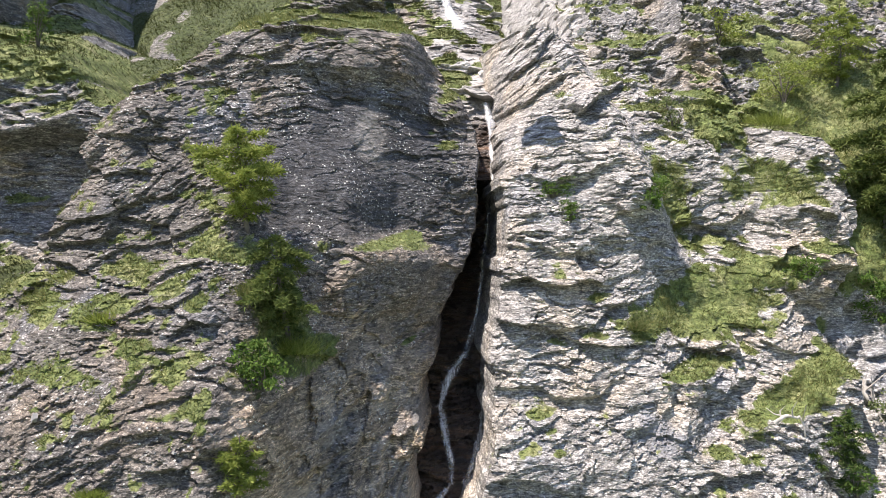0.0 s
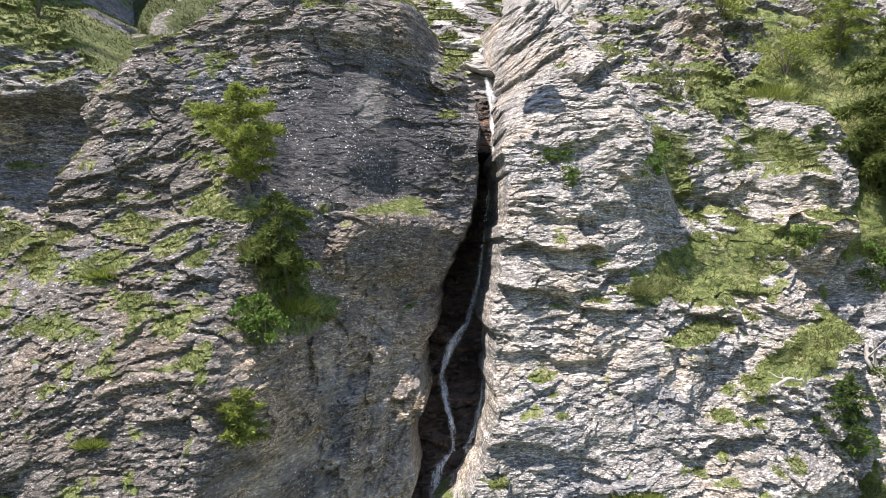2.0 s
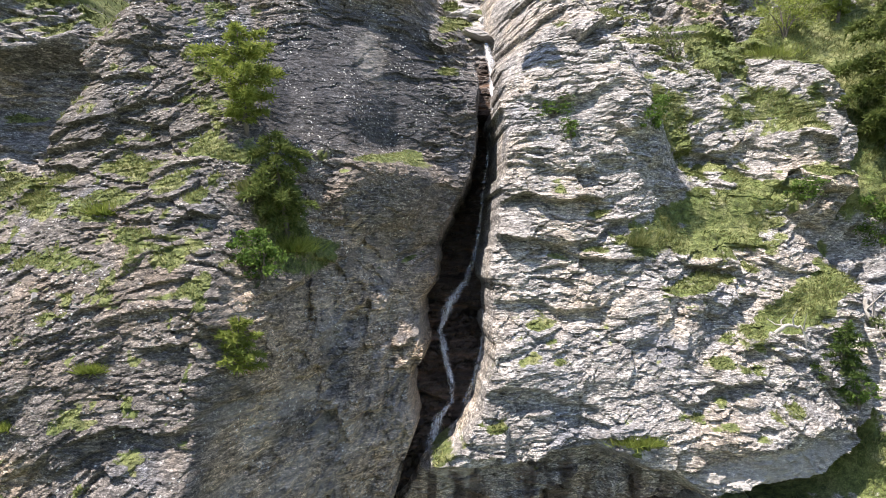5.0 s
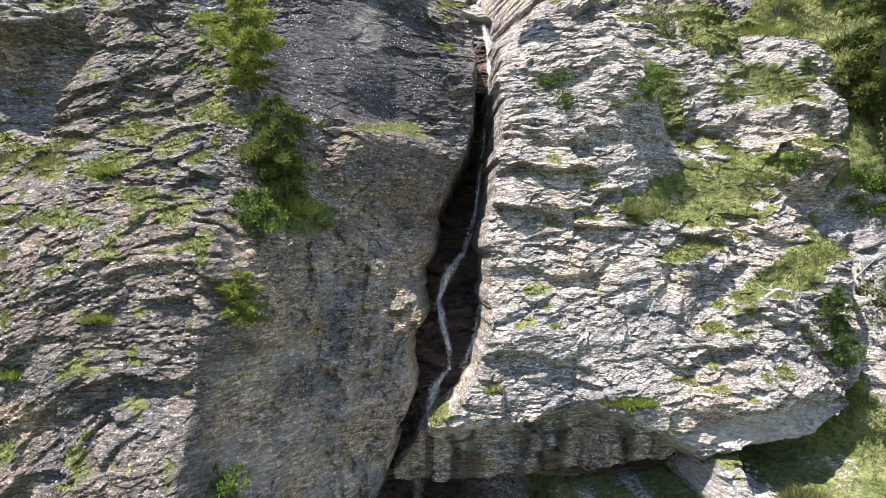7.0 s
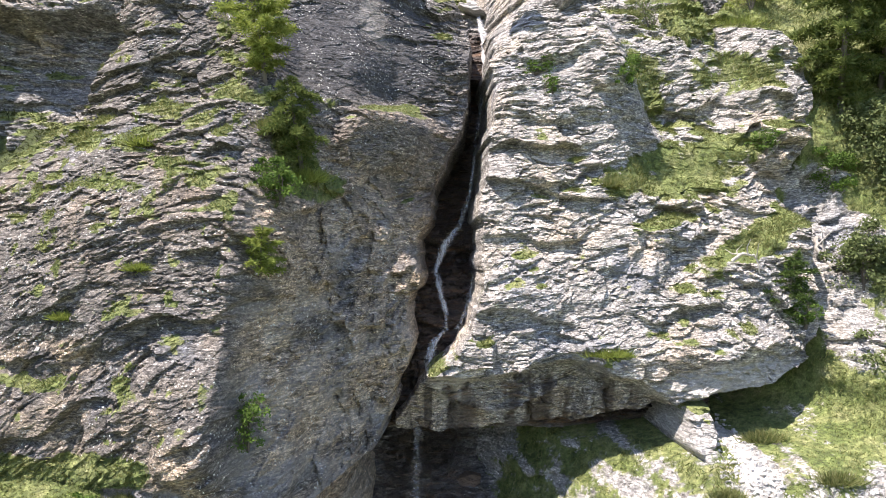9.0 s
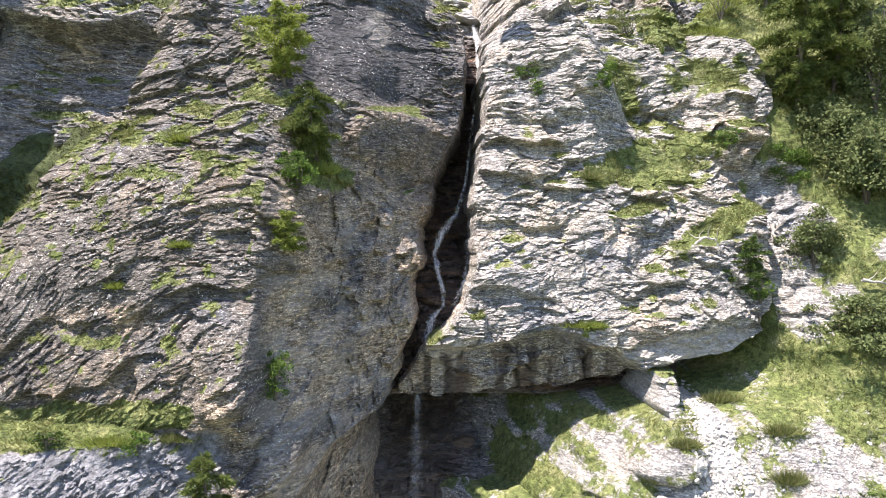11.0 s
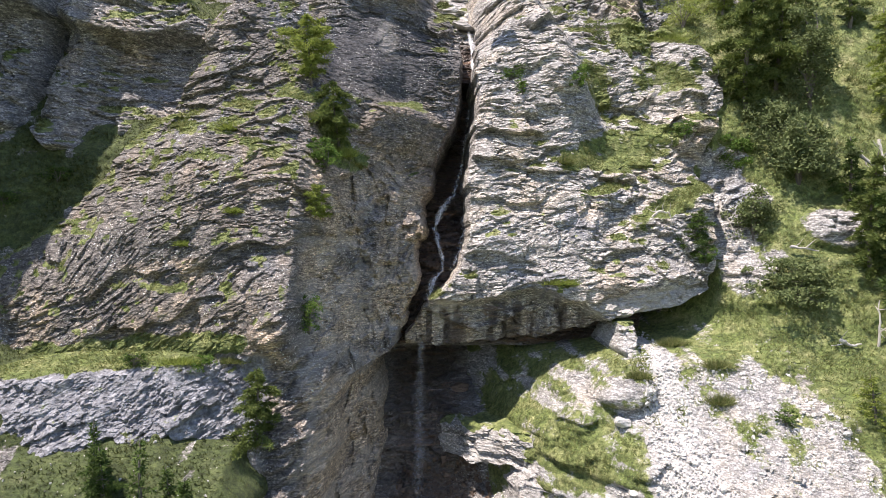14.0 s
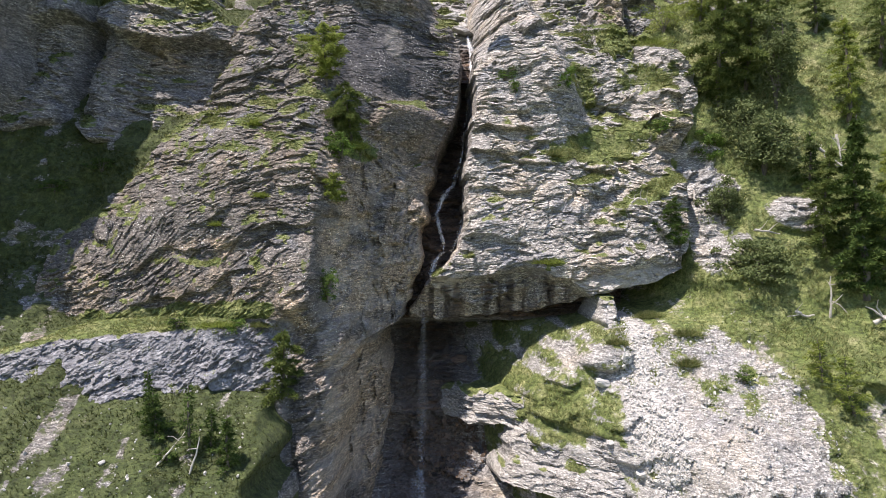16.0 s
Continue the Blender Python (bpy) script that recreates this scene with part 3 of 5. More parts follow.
# ---- meshes ----
def mesh(name, verts, faces, mat, smooth=False, attrs=None):
    """A mesh from arrays of corners and of equally sided faces."""
    me = bpy.data.meshes.new(name)
    verts, faces = np.asarray(verts, np.float32), np.asarray(faces, np.int32)
    n, side = faces.shape
    me.vertices.add(len(verts))
    me.vertices.foreach_set("co", verts.ravel())
    me.loops.add(n * side)
    me.loops.foreach_set("vertex_index", faces.ravel())
    me.polygons.add(n)
    me.polygons.foreach_set("loop_start", np.arange(0, n * side, side, dtype=np.int32))
    me.polygons.foreach_set("use_smooth", np.full(n, smooth, dtype=bool))
    for key, values in (attrs or {}).items():
        me.attributes.new(key, "FLOAT", "POINT").data.foreach_set("value", np.asarray(values, np.float32))
    me.update(calc_edges=True)
    me.materials.append(mat)
    return me


def part(name, me, parent, label=""):
    ob = new(name, me)
    ob.parent = parent
    return tagged(ob, label)


FORMS = dict(bluff=bluff, buttress=buttress, chasm=chasm, hillside=hillside, outcrop=outcrop, upper_crag=upper_crag, back_crag=back_crag, gully=gully, high_slope=high_slope, side_crag=side_crag)
DOMAIN = dict(bluff=(-27, 4.2, -4, 42), buttress=(-3, 24, 9.5, 40), chasm=(-10, 14, -4, 52), hillside=(1, 46, -5, 50), outcrop=(-1.6, 12.8, 0.5, 14.0), upper_crag=(0.5, 34, 26, 50), back_crag=(-46, -6, 19, 52),
              gully=(-46, 2, -5, 42), high_slope=(-34, -5.5, 27, 52), side_crag=(-60, -21, -5, 88))
SURFACE = {}


def reach(form, x, z):
    """The depth of a form, falling back steeply towards the ends of its stretch."""
    x0, x1, z0, z1 = DOMAIN[form]
    out = np.maximum(np.maximum(x0 + 1 - x, x - x1 + 1), np.maximum(z0 + 1 - z, z - z1 + 1))
    return FORMS[form](x, z) + 14 * np.maximum(out, 0) * (z > -3)


def blur(a, r):
    """A box blur over r cells each way."""
    for axis in (0, 1):
        p = np.pad(a, [(r + 1, r) if i == axis else (0, 0) for i in (0, 1)], mode="edge")
        c = np.cumsum(p, axis=axis)
        n = a.shape[axis]
        a = (np.take(c, range(2 * r + 1, 2 * r + 1 + n), axis) - np.take(c, range(n), axis)) / (2 * r + 1)
    return a


def face_of(form, step, mat, rock, turf, masks=None, margin=4.0, smooth=False):
    """The visible face of one form as a fine sheet, cut where the other forms stand in front of it."""
    x0, x1, z0, z1 = DOMAIN[form]
    xs, zs = np.arange(x0, x1, step), np.arange(z0, z1, step)
    x, z = np.meshgrid(xs, zs)
    y = reach(form, x, z)
    others = np.min([reach(n, x, z) for n in FORMS if n not in (form, "side_crag")], axis=0)
    y = y - rock(x, z)
    # loosen what is stretched over ledges
    gz, gx = np.gradient(y, step)
    w = sstep(1.0, 3.0, np.hypot(gz, gx))
    y = y + w * (blur(y, 1) - y)
    r = max(2, int(0.22 / step))
    flat = blur(y, r)
    yz, yx = np.gradient(flat, step)
    up = yz / np.sqrt(1 + yz * yz + yx * yx)
    at = {"turf": np.clip(turf(x, z, up), 0, 1), "tan": 0 * x, "wet_shade": 0 * x, "pale": 0 * x, "dark": 0 * x, "blue": 0 * x}
    for key, f in (masks or {}).items():
        at[key] = np.clip(f(x, z, up), 0, 1)
    if smooth:
        y = y - 0.05 * at["turf"] * (fbm(x / 0.35, z / 0.35, 3, 5) + 0.3)
    keep = y < others + margin
    q = keep[:-1, :-1] & keep[1:, :-1] & keep[:-1, 1:] & keep[1:, 1:]
    idx = np.arange(x.size).reshape(x.shape)
    quads = np.stack([idx[:-1, :-1][q], idx[:-1, 1:][q], idx[1:, 1:][q], idx[1:, :-1][q]], axis=1)
    used = np.unique(quads)
    back = np.zeros(x.size, np.int64)
    back[used] = np.arange(len(used))
    pts = np.stack([x.ravel(), y.ravel(), z.ravel()], 1)[used]
    SURFACE[form] = dict(x0=x0, z0=z0, step=step, y=y, turf=at["turf"], up=up, seen=y < others + 0.05)
    return mesh(form, pts, back[quads], mat, smooth, {k: v.ravel()[used] for k, v in at.items()})


def depth(x, z, form=None):
    """How deep the rock lies at a place across and a height."""
    best = []
    for name, s in SURFACE.items():
        if form and name != form:
            continue
        i, j = int(round((z - s["z0"]) / s["step"])), int(round((x - s["x0"]) / s["step"]))
        if 0 <= i < s["y"].shape[0] and 0 <= j < s["y"].shape[1]:
            best.append(s["y"][i, j])
    return float(min(best)) if best else 30.0


# ---- the rock and the slopes ----
def structure(name, me, label, category):
    ob = new(name, me)
    return tagged(ob, label, category, kind="structure")


def patches(x, z, size, seed, lo, hi):
    return sstep(lo, hi, fbm(x / size, z / size, 4, seed))


def bluff_turf(x, z, up):
    t = sstep(0.54, 0.88, up + 0.35 * fbm(x / 1.4, z / 0.8, 4, 301)) * 0.85
    t += 1.0 * torn(x, z, -5.9, 23.3, 1.0, 2.4, 28) + 0.7 * torn(x, z, -3.2, 26.6, 2.6, 0.5, 20) + 0.6 * torn(x, z, -4.6, 27.6, 2.4, 0.35, -8)
    t += 1.1 * sstep(0.75, 0.25, np.abs(z - slab_top(x) - 0.35 + 0.4 * fbm(x / 1.2, z / 1.2, 3, 309))) * sstep(-8.2, -9.5, x)
    t += 0.18 * sstep(33.5, 36, z) + 0.7 * patches(x, z, 0.55, 305, 0.22, 0.34) * sstep(0.15, 0.4, up) * sstep(-5.5, -7.5, x)
    t -= 0.9 * lump(x, z, -3.8, 29.3, 4.0, 3.4, 0, 4) + 0.7 * sstep(-7.5, -5.5, x) * sstep(22, 19, z)
    return t - 0.45 * sstep(0.0, -0.5, z - slab_top(x)) - 0.4 * sstep(-8.2, -7.4, x) * sstep(12.5, 11.5, z)


def bluff_rock(x, z):
    calm = lump(x, z, -3.8, 29.3, 4.4, 3.8, 0, 4)
    deep = np.clip(bluff(x, z) - 21, 0, 8)
    u = x + 0.8 * deep
    steep = 1 + 0.4 * sstep(-8, -6, x) * sstep(12.5, 10.5, z)
    low = z - 0.25 * (x + 10) * sstep(19, 15, z)
    d = strata(u, low, -0.17, 3, sizes=(0.95, 0.36, 0.14), amp=0.85, long=2.0) * (1 - 0.8 * calm)
    slab = sstep(0.1, -0.4, z - slab_top(x)) * sstep(-7.3, -8.2, x)
    d = d * (1 - slab) + slab * strata(u, z, -0.45, 13, sizes=(0.7, 0.32, 0.14), amp=0.85, long=1.3, rough=0.7)
    cracks = strata(u + 0.3 * z, z * 0.9 - 0.4 * u, -0.3, 17, sizes=(1.6, 0.6, 0.25), amp=0.85, long=1.3, rough=0.8)
    right = sstep(-7.5, -5, x) * sstep(27, 22, z)
    return steep * (d * (1 - 0.45 * right) + 0.8 * cracks * right)


def buttress_rock(x, z):
    v = z + 0.4 * np.maximum(z - 31, 0) * (1 - sstep(3.5, 7.5, x))
    other = patches(x, z, 5.0, 320, -0.05, 0.08)
    d = strata(x, v, -0.10, 4, sizes=(1.2, 0.42, 0.15), amp=0.95, long=2.2) * (1 - other)
    d = d + other * strata(x, v, -0.28, 24, sizes=(1.5, 0.55, 0.2), amp=0.9, long=1.5)
    return d * (1 - 0.8 * spots_of_turf(x, z))


CLIFFS = [
    ("bluff", "bluff", 0.048, ROCK_BLUFF, bluff_rock, bluff_turf,
     {"tan": lambda x, z, up: 0.8 * patches(x, z, 1.3, 311, -0.45, 0.15) * (sstep(-6.9, -6.0, x) * sstep(25, 22, z) + sstep(16, 14, z) * sstep(11.3, 11.9, z)) + 0.8 * lump(x, z, -5.5, 17, 2.5, 3) * patches(x, z, 1.2, 312, -0.1, 0.2) + 0.9 * lump(x, z, -12.8, 16.2, 3.4, 0.8) * patches(x, z, 1, 313, -0.2, 0.2) + 1.0 * lump(x, z, -4.2, 6.6, 2.0, 5.0, 0, 4) * patches(x, z, 1.4, 319, -0.35, 0.05),
      "dark": lambda x, z, up: 0.5 * sstep(20, 16, z) * sstep(-7, -9, x) * sstep(11.8, 12.2, z) * patches(x, z, 2.0, 318, -0.35, 0.2) + 1.1 * torn(x, z, -3.4, 29.6, 5.2, 3.8, 0, 5) * (1 - 0.8 * lump(x, z, -3.0, 31.0, 0.8, 2.2)),
      "blue": lambda x, z, up: 0.95 * sstep(0.1, -0.4, z - slab_top(x)) * sstep(-7.4, -8.2, x),
      "pale": lambda x, z, up: 0.25 * torn(x, z, -3.0, 31.0, 0.9, 2.4) + 0.28 * sstep(-6.9, -6.2, x) * sstep(25, 18, z) * patches(x, z, 0.8, 316, -0.2, 0.25)},
     "grey bedded schist bluff with larches and turf on its ledges", "cliff"),
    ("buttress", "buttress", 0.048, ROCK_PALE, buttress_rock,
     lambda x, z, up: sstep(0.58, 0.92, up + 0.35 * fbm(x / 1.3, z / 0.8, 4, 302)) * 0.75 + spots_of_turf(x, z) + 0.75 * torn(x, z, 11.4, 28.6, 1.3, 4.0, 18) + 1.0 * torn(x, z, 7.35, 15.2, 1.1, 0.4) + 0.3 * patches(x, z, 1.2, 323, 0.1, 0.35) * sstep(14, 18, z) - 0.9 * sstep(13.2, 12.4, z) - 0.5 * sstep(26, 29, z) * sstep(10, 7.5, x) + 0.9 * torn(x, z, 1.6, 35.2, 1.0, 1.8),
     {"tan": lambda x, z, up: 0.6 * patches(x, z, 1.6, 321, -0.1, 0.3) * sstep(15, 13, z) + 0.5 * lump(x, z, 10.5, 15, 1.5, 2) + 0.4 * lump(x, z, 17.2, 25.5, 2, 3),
      "wet_shade": lambda x, z, up: 0.8 * sstep(0.2, 0.9, band_top(x) - z) * patches(x * 1.8, z * 0.25, 1.0, 322, -0.2, 0.15) * sstep(11, 9, x),
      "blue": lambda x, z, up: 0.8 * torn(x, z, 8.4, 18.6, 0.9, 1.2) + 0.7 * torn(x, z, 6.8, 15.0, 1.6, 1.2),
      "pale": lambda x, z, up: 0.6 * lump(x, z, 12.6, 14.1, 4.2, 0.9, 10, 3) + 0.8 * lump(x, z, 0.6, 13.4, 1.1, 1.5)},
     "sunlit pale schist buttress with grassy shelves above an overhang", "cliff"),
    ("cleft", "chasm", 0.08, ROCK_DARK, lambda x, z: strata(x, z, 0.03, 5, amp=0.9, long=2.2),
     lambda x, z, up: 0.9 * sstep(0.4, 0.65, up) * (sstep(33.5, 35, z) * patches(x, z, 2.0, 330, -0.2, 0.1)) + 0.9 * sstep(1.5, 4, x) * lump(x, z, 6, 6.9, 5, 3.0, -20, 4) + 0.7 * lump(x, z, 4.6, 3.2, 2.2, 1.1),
     # wet from the falls, and spread over the whole cleft to paint its shade
     {"wet_shade": lambda x, z, up: sstep(34, 32.5, z) * (sstep(10.9, 11.4, z) + 0.8 * sstep(4.5, 1.0, np.abs(x + 0.8)) * sstep(11, 10, z)),
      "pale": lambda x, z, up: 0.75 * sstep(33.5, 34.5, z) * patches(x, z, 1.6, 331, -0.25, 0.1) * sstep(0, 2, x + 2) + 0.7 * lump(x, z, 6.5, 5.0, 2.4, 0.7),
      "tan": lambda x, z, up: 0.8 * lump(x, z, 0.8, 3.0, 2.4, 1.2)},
     "wet cleft and hollow behind the waterfall, darkened for shade", "cliff"),
    ("outcrop", "outcrop", 0.05, SLOPE, lambda x, z: strata(x, z, 0.02, 14, sizes=(0.8, 0.32, 0.14), amp=0.95, long=2.4) + 0.05 * ridged(x / 1.5, z / 0.16, 2, 415),
     lambda x, z, up: 0.95 * sstep(0.55, 0.85, up + 0.4 * fbm(x / 0.8, z / 0.6, 4, 306)) + 0.45 * patches(x, z, 0.8, 307, 0.05, 0.3) * sstep(8, 9, z),
     {"pale": lambda x, z, up: 0.5 * patches(x, z, 1.5, 308, -0.3, 0.2)}, "pale bedded outcrop in the scree with grass on its ledges", "outcrop"),
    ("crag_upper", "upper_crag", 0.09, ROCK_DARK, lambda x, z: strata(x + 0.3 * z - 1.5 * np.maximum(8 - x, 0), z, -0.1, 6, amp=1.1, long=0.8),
     lambda x, z, up: sstep(0.5, 0.75, up + 0.2 * fbm(x / 1.5, z, 4, 303)) + 0.9 * sstep(34.4, 33.6, z) * patches(x, z, 2.0, 332, -0.35, 0.0),
     {"tan": lambda x, z, up: 0.6 * lump(x, z, 14.3, 36, 1.6, 2.6), "pale": lambda x, z, up: 0.9 * lump(x, z, 11.0, 32.1, 1.0, 1.1, -40) + 0.75 * sstep(9.5, 8, x)},
     "broken schist crag above the grassy gully", "cliff"),
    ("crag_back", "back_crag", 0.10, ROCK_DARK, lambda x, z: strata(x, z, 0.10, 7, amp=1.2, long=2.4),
     lambda x, z, up: sstep(0.52, 0.78, up + 0.2 * fbm(x / 2, z, 4, 304)) * 0.9 + 0.8 * sstep(33.0, 34.0, z + 0.6 * fbm(x / 2, z / 2, 3, 341)) * sstep(37.6, 36.4, z + 0.6 * fbm(x / 2, z / 2, 3, 342)),
     {"tan": lambda x, z, up: 0.6 * lump(x, z, -19.5, 29.6, 2.4, 0.9) * patches(x, z, 1, 340, -0.2, 0.2)},
     "dark shaded schist crag behind the grass gully", "cliff"),
    ("crag_side", "side_crag", 0.25, ROCK_DARK, lambda x, z: strata(x, z, 0.1, 11, (2.0, 0.8), 1.0), lambda x, z, up: sstep(0.5, 0.8, up), None,
     "rough schist ridge beside the gully", "cliff"),
]
SLOPES = [
    ("hillside_slope", "hillside", 0.10, SLOPE, lambda x, z: 0.10 * fbm(x / 0.5, z / 0.5, 4, 8) + 0.35 * fbm(x / 1.6, z / 1.1, 3, 18) + strata(x, z, 0.05, 8, (0.9, 0.4), 1.2) * np.clip(0.2 + 0.5 * lump(x, z, 15, 5, 7, 5, 0, 4) + patches(x, z, 3.5, 350, 0.0, 0.25) * sstep(12, 8, z) + 0.8 * sstep(8.5, 7, x) * sstep(8.5, 7, z) + lump(x, z, 24.5, 18.5, 2.6, 1.8, -8, 4) + lump(x, z, 18.9, 19.5, 2.4, 6, 0, 4), 0, 1),
     lambda x, z, up: 0.95 + 0.9 * fbm(x / 0.9, z / 0.7, 4, 352) * sstep(24, 19, x + 0.6 * (z - 8)) - 0.24 * sstep(23, 18, x + 0.5 * (z - 6)) * sstep(12.5, 9, z) * sstep(9.5, 11, x + 0.6 * (z - 8)) - 0.5 * patches(x, z, 3.2, 351, -0.02, 0.22) * sstep(13, 9, z) + 0.5 * sstep(9.4, 8.4, x) * sstep(8.5, 7.5, z) - 1.1 * torn(x, z, 12.2, 8.0, 1.0, 5.4, 0, 5) - 0.8 * torn(x, z, 16.5, 4.2, 4.8, 3.0) - 0.9 * lump(x, z, 24.5, 18.5, 2.4, 1.4, -8, 4) - 0.40 * sstep(24, 14, x) * sstep(12, 8, z) - 1.0 * torn(x, z, 18.8, 19.6, 2.2, 5.5, 0, 4) - 0.5 * torn(x, z, 18.2, 10.6, 2.6, 1.8, -20) - 0.4 * torn(x, z, 9.0, 9.8, 1.8, 1.4),
     {"pale": lambda x, z, up: 1.1 * lump(x, z, 12.2, 8.0, 1.2, 5.4, 0, 4) + 0.3 * lump(x, z, 10, 5, 4.5, 3.5) + 0.2 * sstep(22, 14, x) * sstep(11, 7, z)},
     "steep alpine grass slope with pale scree", "hillside"),
    ("gully_slope", "gully", 0.10, SHADED_TURF, lambda x, z: 0.12 * fbm(x / 0.6, z / 0.6, 4, 9) + 0.5 * fbm(x / 1.6, z / 1.0, 3, 19) + strata(x, z, 0.1, 9, (0.6, 0.2), 0.5) * patches(x, z, 3, 360, 0.05, 0.3),
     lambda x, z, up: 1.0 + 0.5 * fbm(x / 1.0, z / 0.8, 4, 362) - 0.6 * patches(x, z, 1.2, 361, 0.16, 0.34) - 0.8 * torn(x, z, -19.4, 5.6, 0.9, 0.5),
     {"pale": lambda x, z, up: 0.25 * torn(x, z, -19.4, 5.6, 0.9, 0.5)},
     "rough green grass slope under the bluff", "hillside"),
    # the darkened turf stands in for shade up here
    ("high_slope", "high_slope", 0.16, SHADED_TURF, lambda x, z: 0.12 * fbm(x / 0.6, z / 0.6, 4, 10),
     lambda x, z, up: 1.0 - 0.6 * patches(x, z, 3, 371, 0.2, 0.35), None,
     "green grass between the crags, coloured dark for shade", "hillside"),
]
for name, form, step, mat, rock, turf, masks, label, category in CLIFFS + SLOPES:
    slope = category == "hillside"
    structure(name, face_of(form, step * FINE, mat, rock, turf, masks, smooth=slope), label, category)


def ground_sheet():
    """The valley floor in front of the cliff, out to the horizon."""
    g = np.concatenate([-np.geomspace(1600, 12, 40), np.linspace(-11, 11, 12), np.geomspace(12, 1600, 40)])
    x, v = np.meshgrid(g, g)
    y = v - 30
    z = -4.4 + 0.5 * fbm(x / 12, y / 12, 4, 401) - 0.012 * np.maximum(-6 - y, 0) + 14 * sstep(60, 900, np.hypot(x, y)) * fbm(x / 300, y / 300, 3, 402)
    idx = np.arange(x.size).reshape(x.shape)
    quads = np.stack([idx[:-1, :-1], idx[:-1, 1:], idx[1:, 1:], idx[1:, :-1]], -1).reshape(-1, 4)
    one = np.ones(x.size)
    return mesh("ground", np.stack([x, y, z], -1).reshape(-1, 3), quads, SLOPE, True, {"turf": one, "tan": 0 * one, "wet_shade": 0 * one, "pale": 0 * one, "dark": 0 * one, "blue": 0 * one})


structure("ground", ground_sheet(), "green valley floor below the cliff", "ground")


# ---- plants ----
def tube(points, radii, sides=6):
    """Corners and faces of a round tapering tube along some points."""
    p = np.asarray(points, float)
    d = np.gradient(p, axis=0)
    d /= np.linalg.norm(d, axis=1, keepdims=True) + 1e-9
    ref = np.where(np.abs(d[:, 2:3]) > 0.8, [[1.0, 0, 0]], [[0, 0, 1.0]])
    a = np.cross(d, ref)
    a /= np.linalg.norm(a, axis=1, keepdims=True) + 1e-9
    b = np.cross(d, a)
    t = np.linspace(0, 2 * np.pi, sides, endpoint=False)
    ring = a[:, None] * np.cos(t)[None, :, None] + b[:, None] * np.sin(t)[None, :, None]
    v = (p[:, None] + ring * np.asarray(radii)[:, None, None]).reshape(-1, 3)
    f = [(i * sides + j, i * sides + (j + 1) % sides, (i + 1) * sides + (j + 1) % sides, (i + 1) * sides + j) for i in range(len(p) - 1) for j in range(sides)]
    return v, np.array(f)


def joined(pieces):
    vs, fs, n = [], [], 0
    for v, f in pieces:
        vs.append(v)
        fs.append(f + n)
        n += len(v)
    return np.concatenate(vs), np.concatenate(fs)


def blades(at, along, length, width, rng):
    """One slim pointed leaf at each place."""
    n = len(at)
    along = along / (np.linalg.norm(along, axis=1, keepdims=True) + 1e-9)
    side = np.cross(along, rng.normal(size=(n, 3)))
    side /= np.linalg.norm(side, axis=1, keepdims=True) + 1e-9
    ln, w = np.reshape(length, (-1, 1)), np.reshape(width, (-1, 1))
    v = np.stack([at - side * w, at + side * w, at + along * ln], 1).reshape(-1, 3)
    return v, np.arange(3 * n).reshape(-1, 3)


def leaves(at, size, rng, flat=0.5):
    """One four-cornered leaf at each place, turned at random and rather level."""
    n = len(at)
    nrm = rng.normal(size=(n, 3)) * [1, 1, 1 - flat] + [0, -0.2, flat * 1.5]
    a = np.cross(nrm, rng.normal(size=(n, 3)))
    a /= np.linalg.norm(a, axis=1, keepdims=True) + 1e-9
    b = np.cross(nrm, a)
    b /= np.linalg.norm(b, axis=1, keepdims=True) + 1e-9
    s = np.reshape(size, (-1, 1))
    v = np.stack([at - a * s, at - b * s * 0.55, at + a * s, at + b * s * 0.55], 1).reshape(-1, 3)
    return v, np.arange(4 * n).reshape(-1, 4)


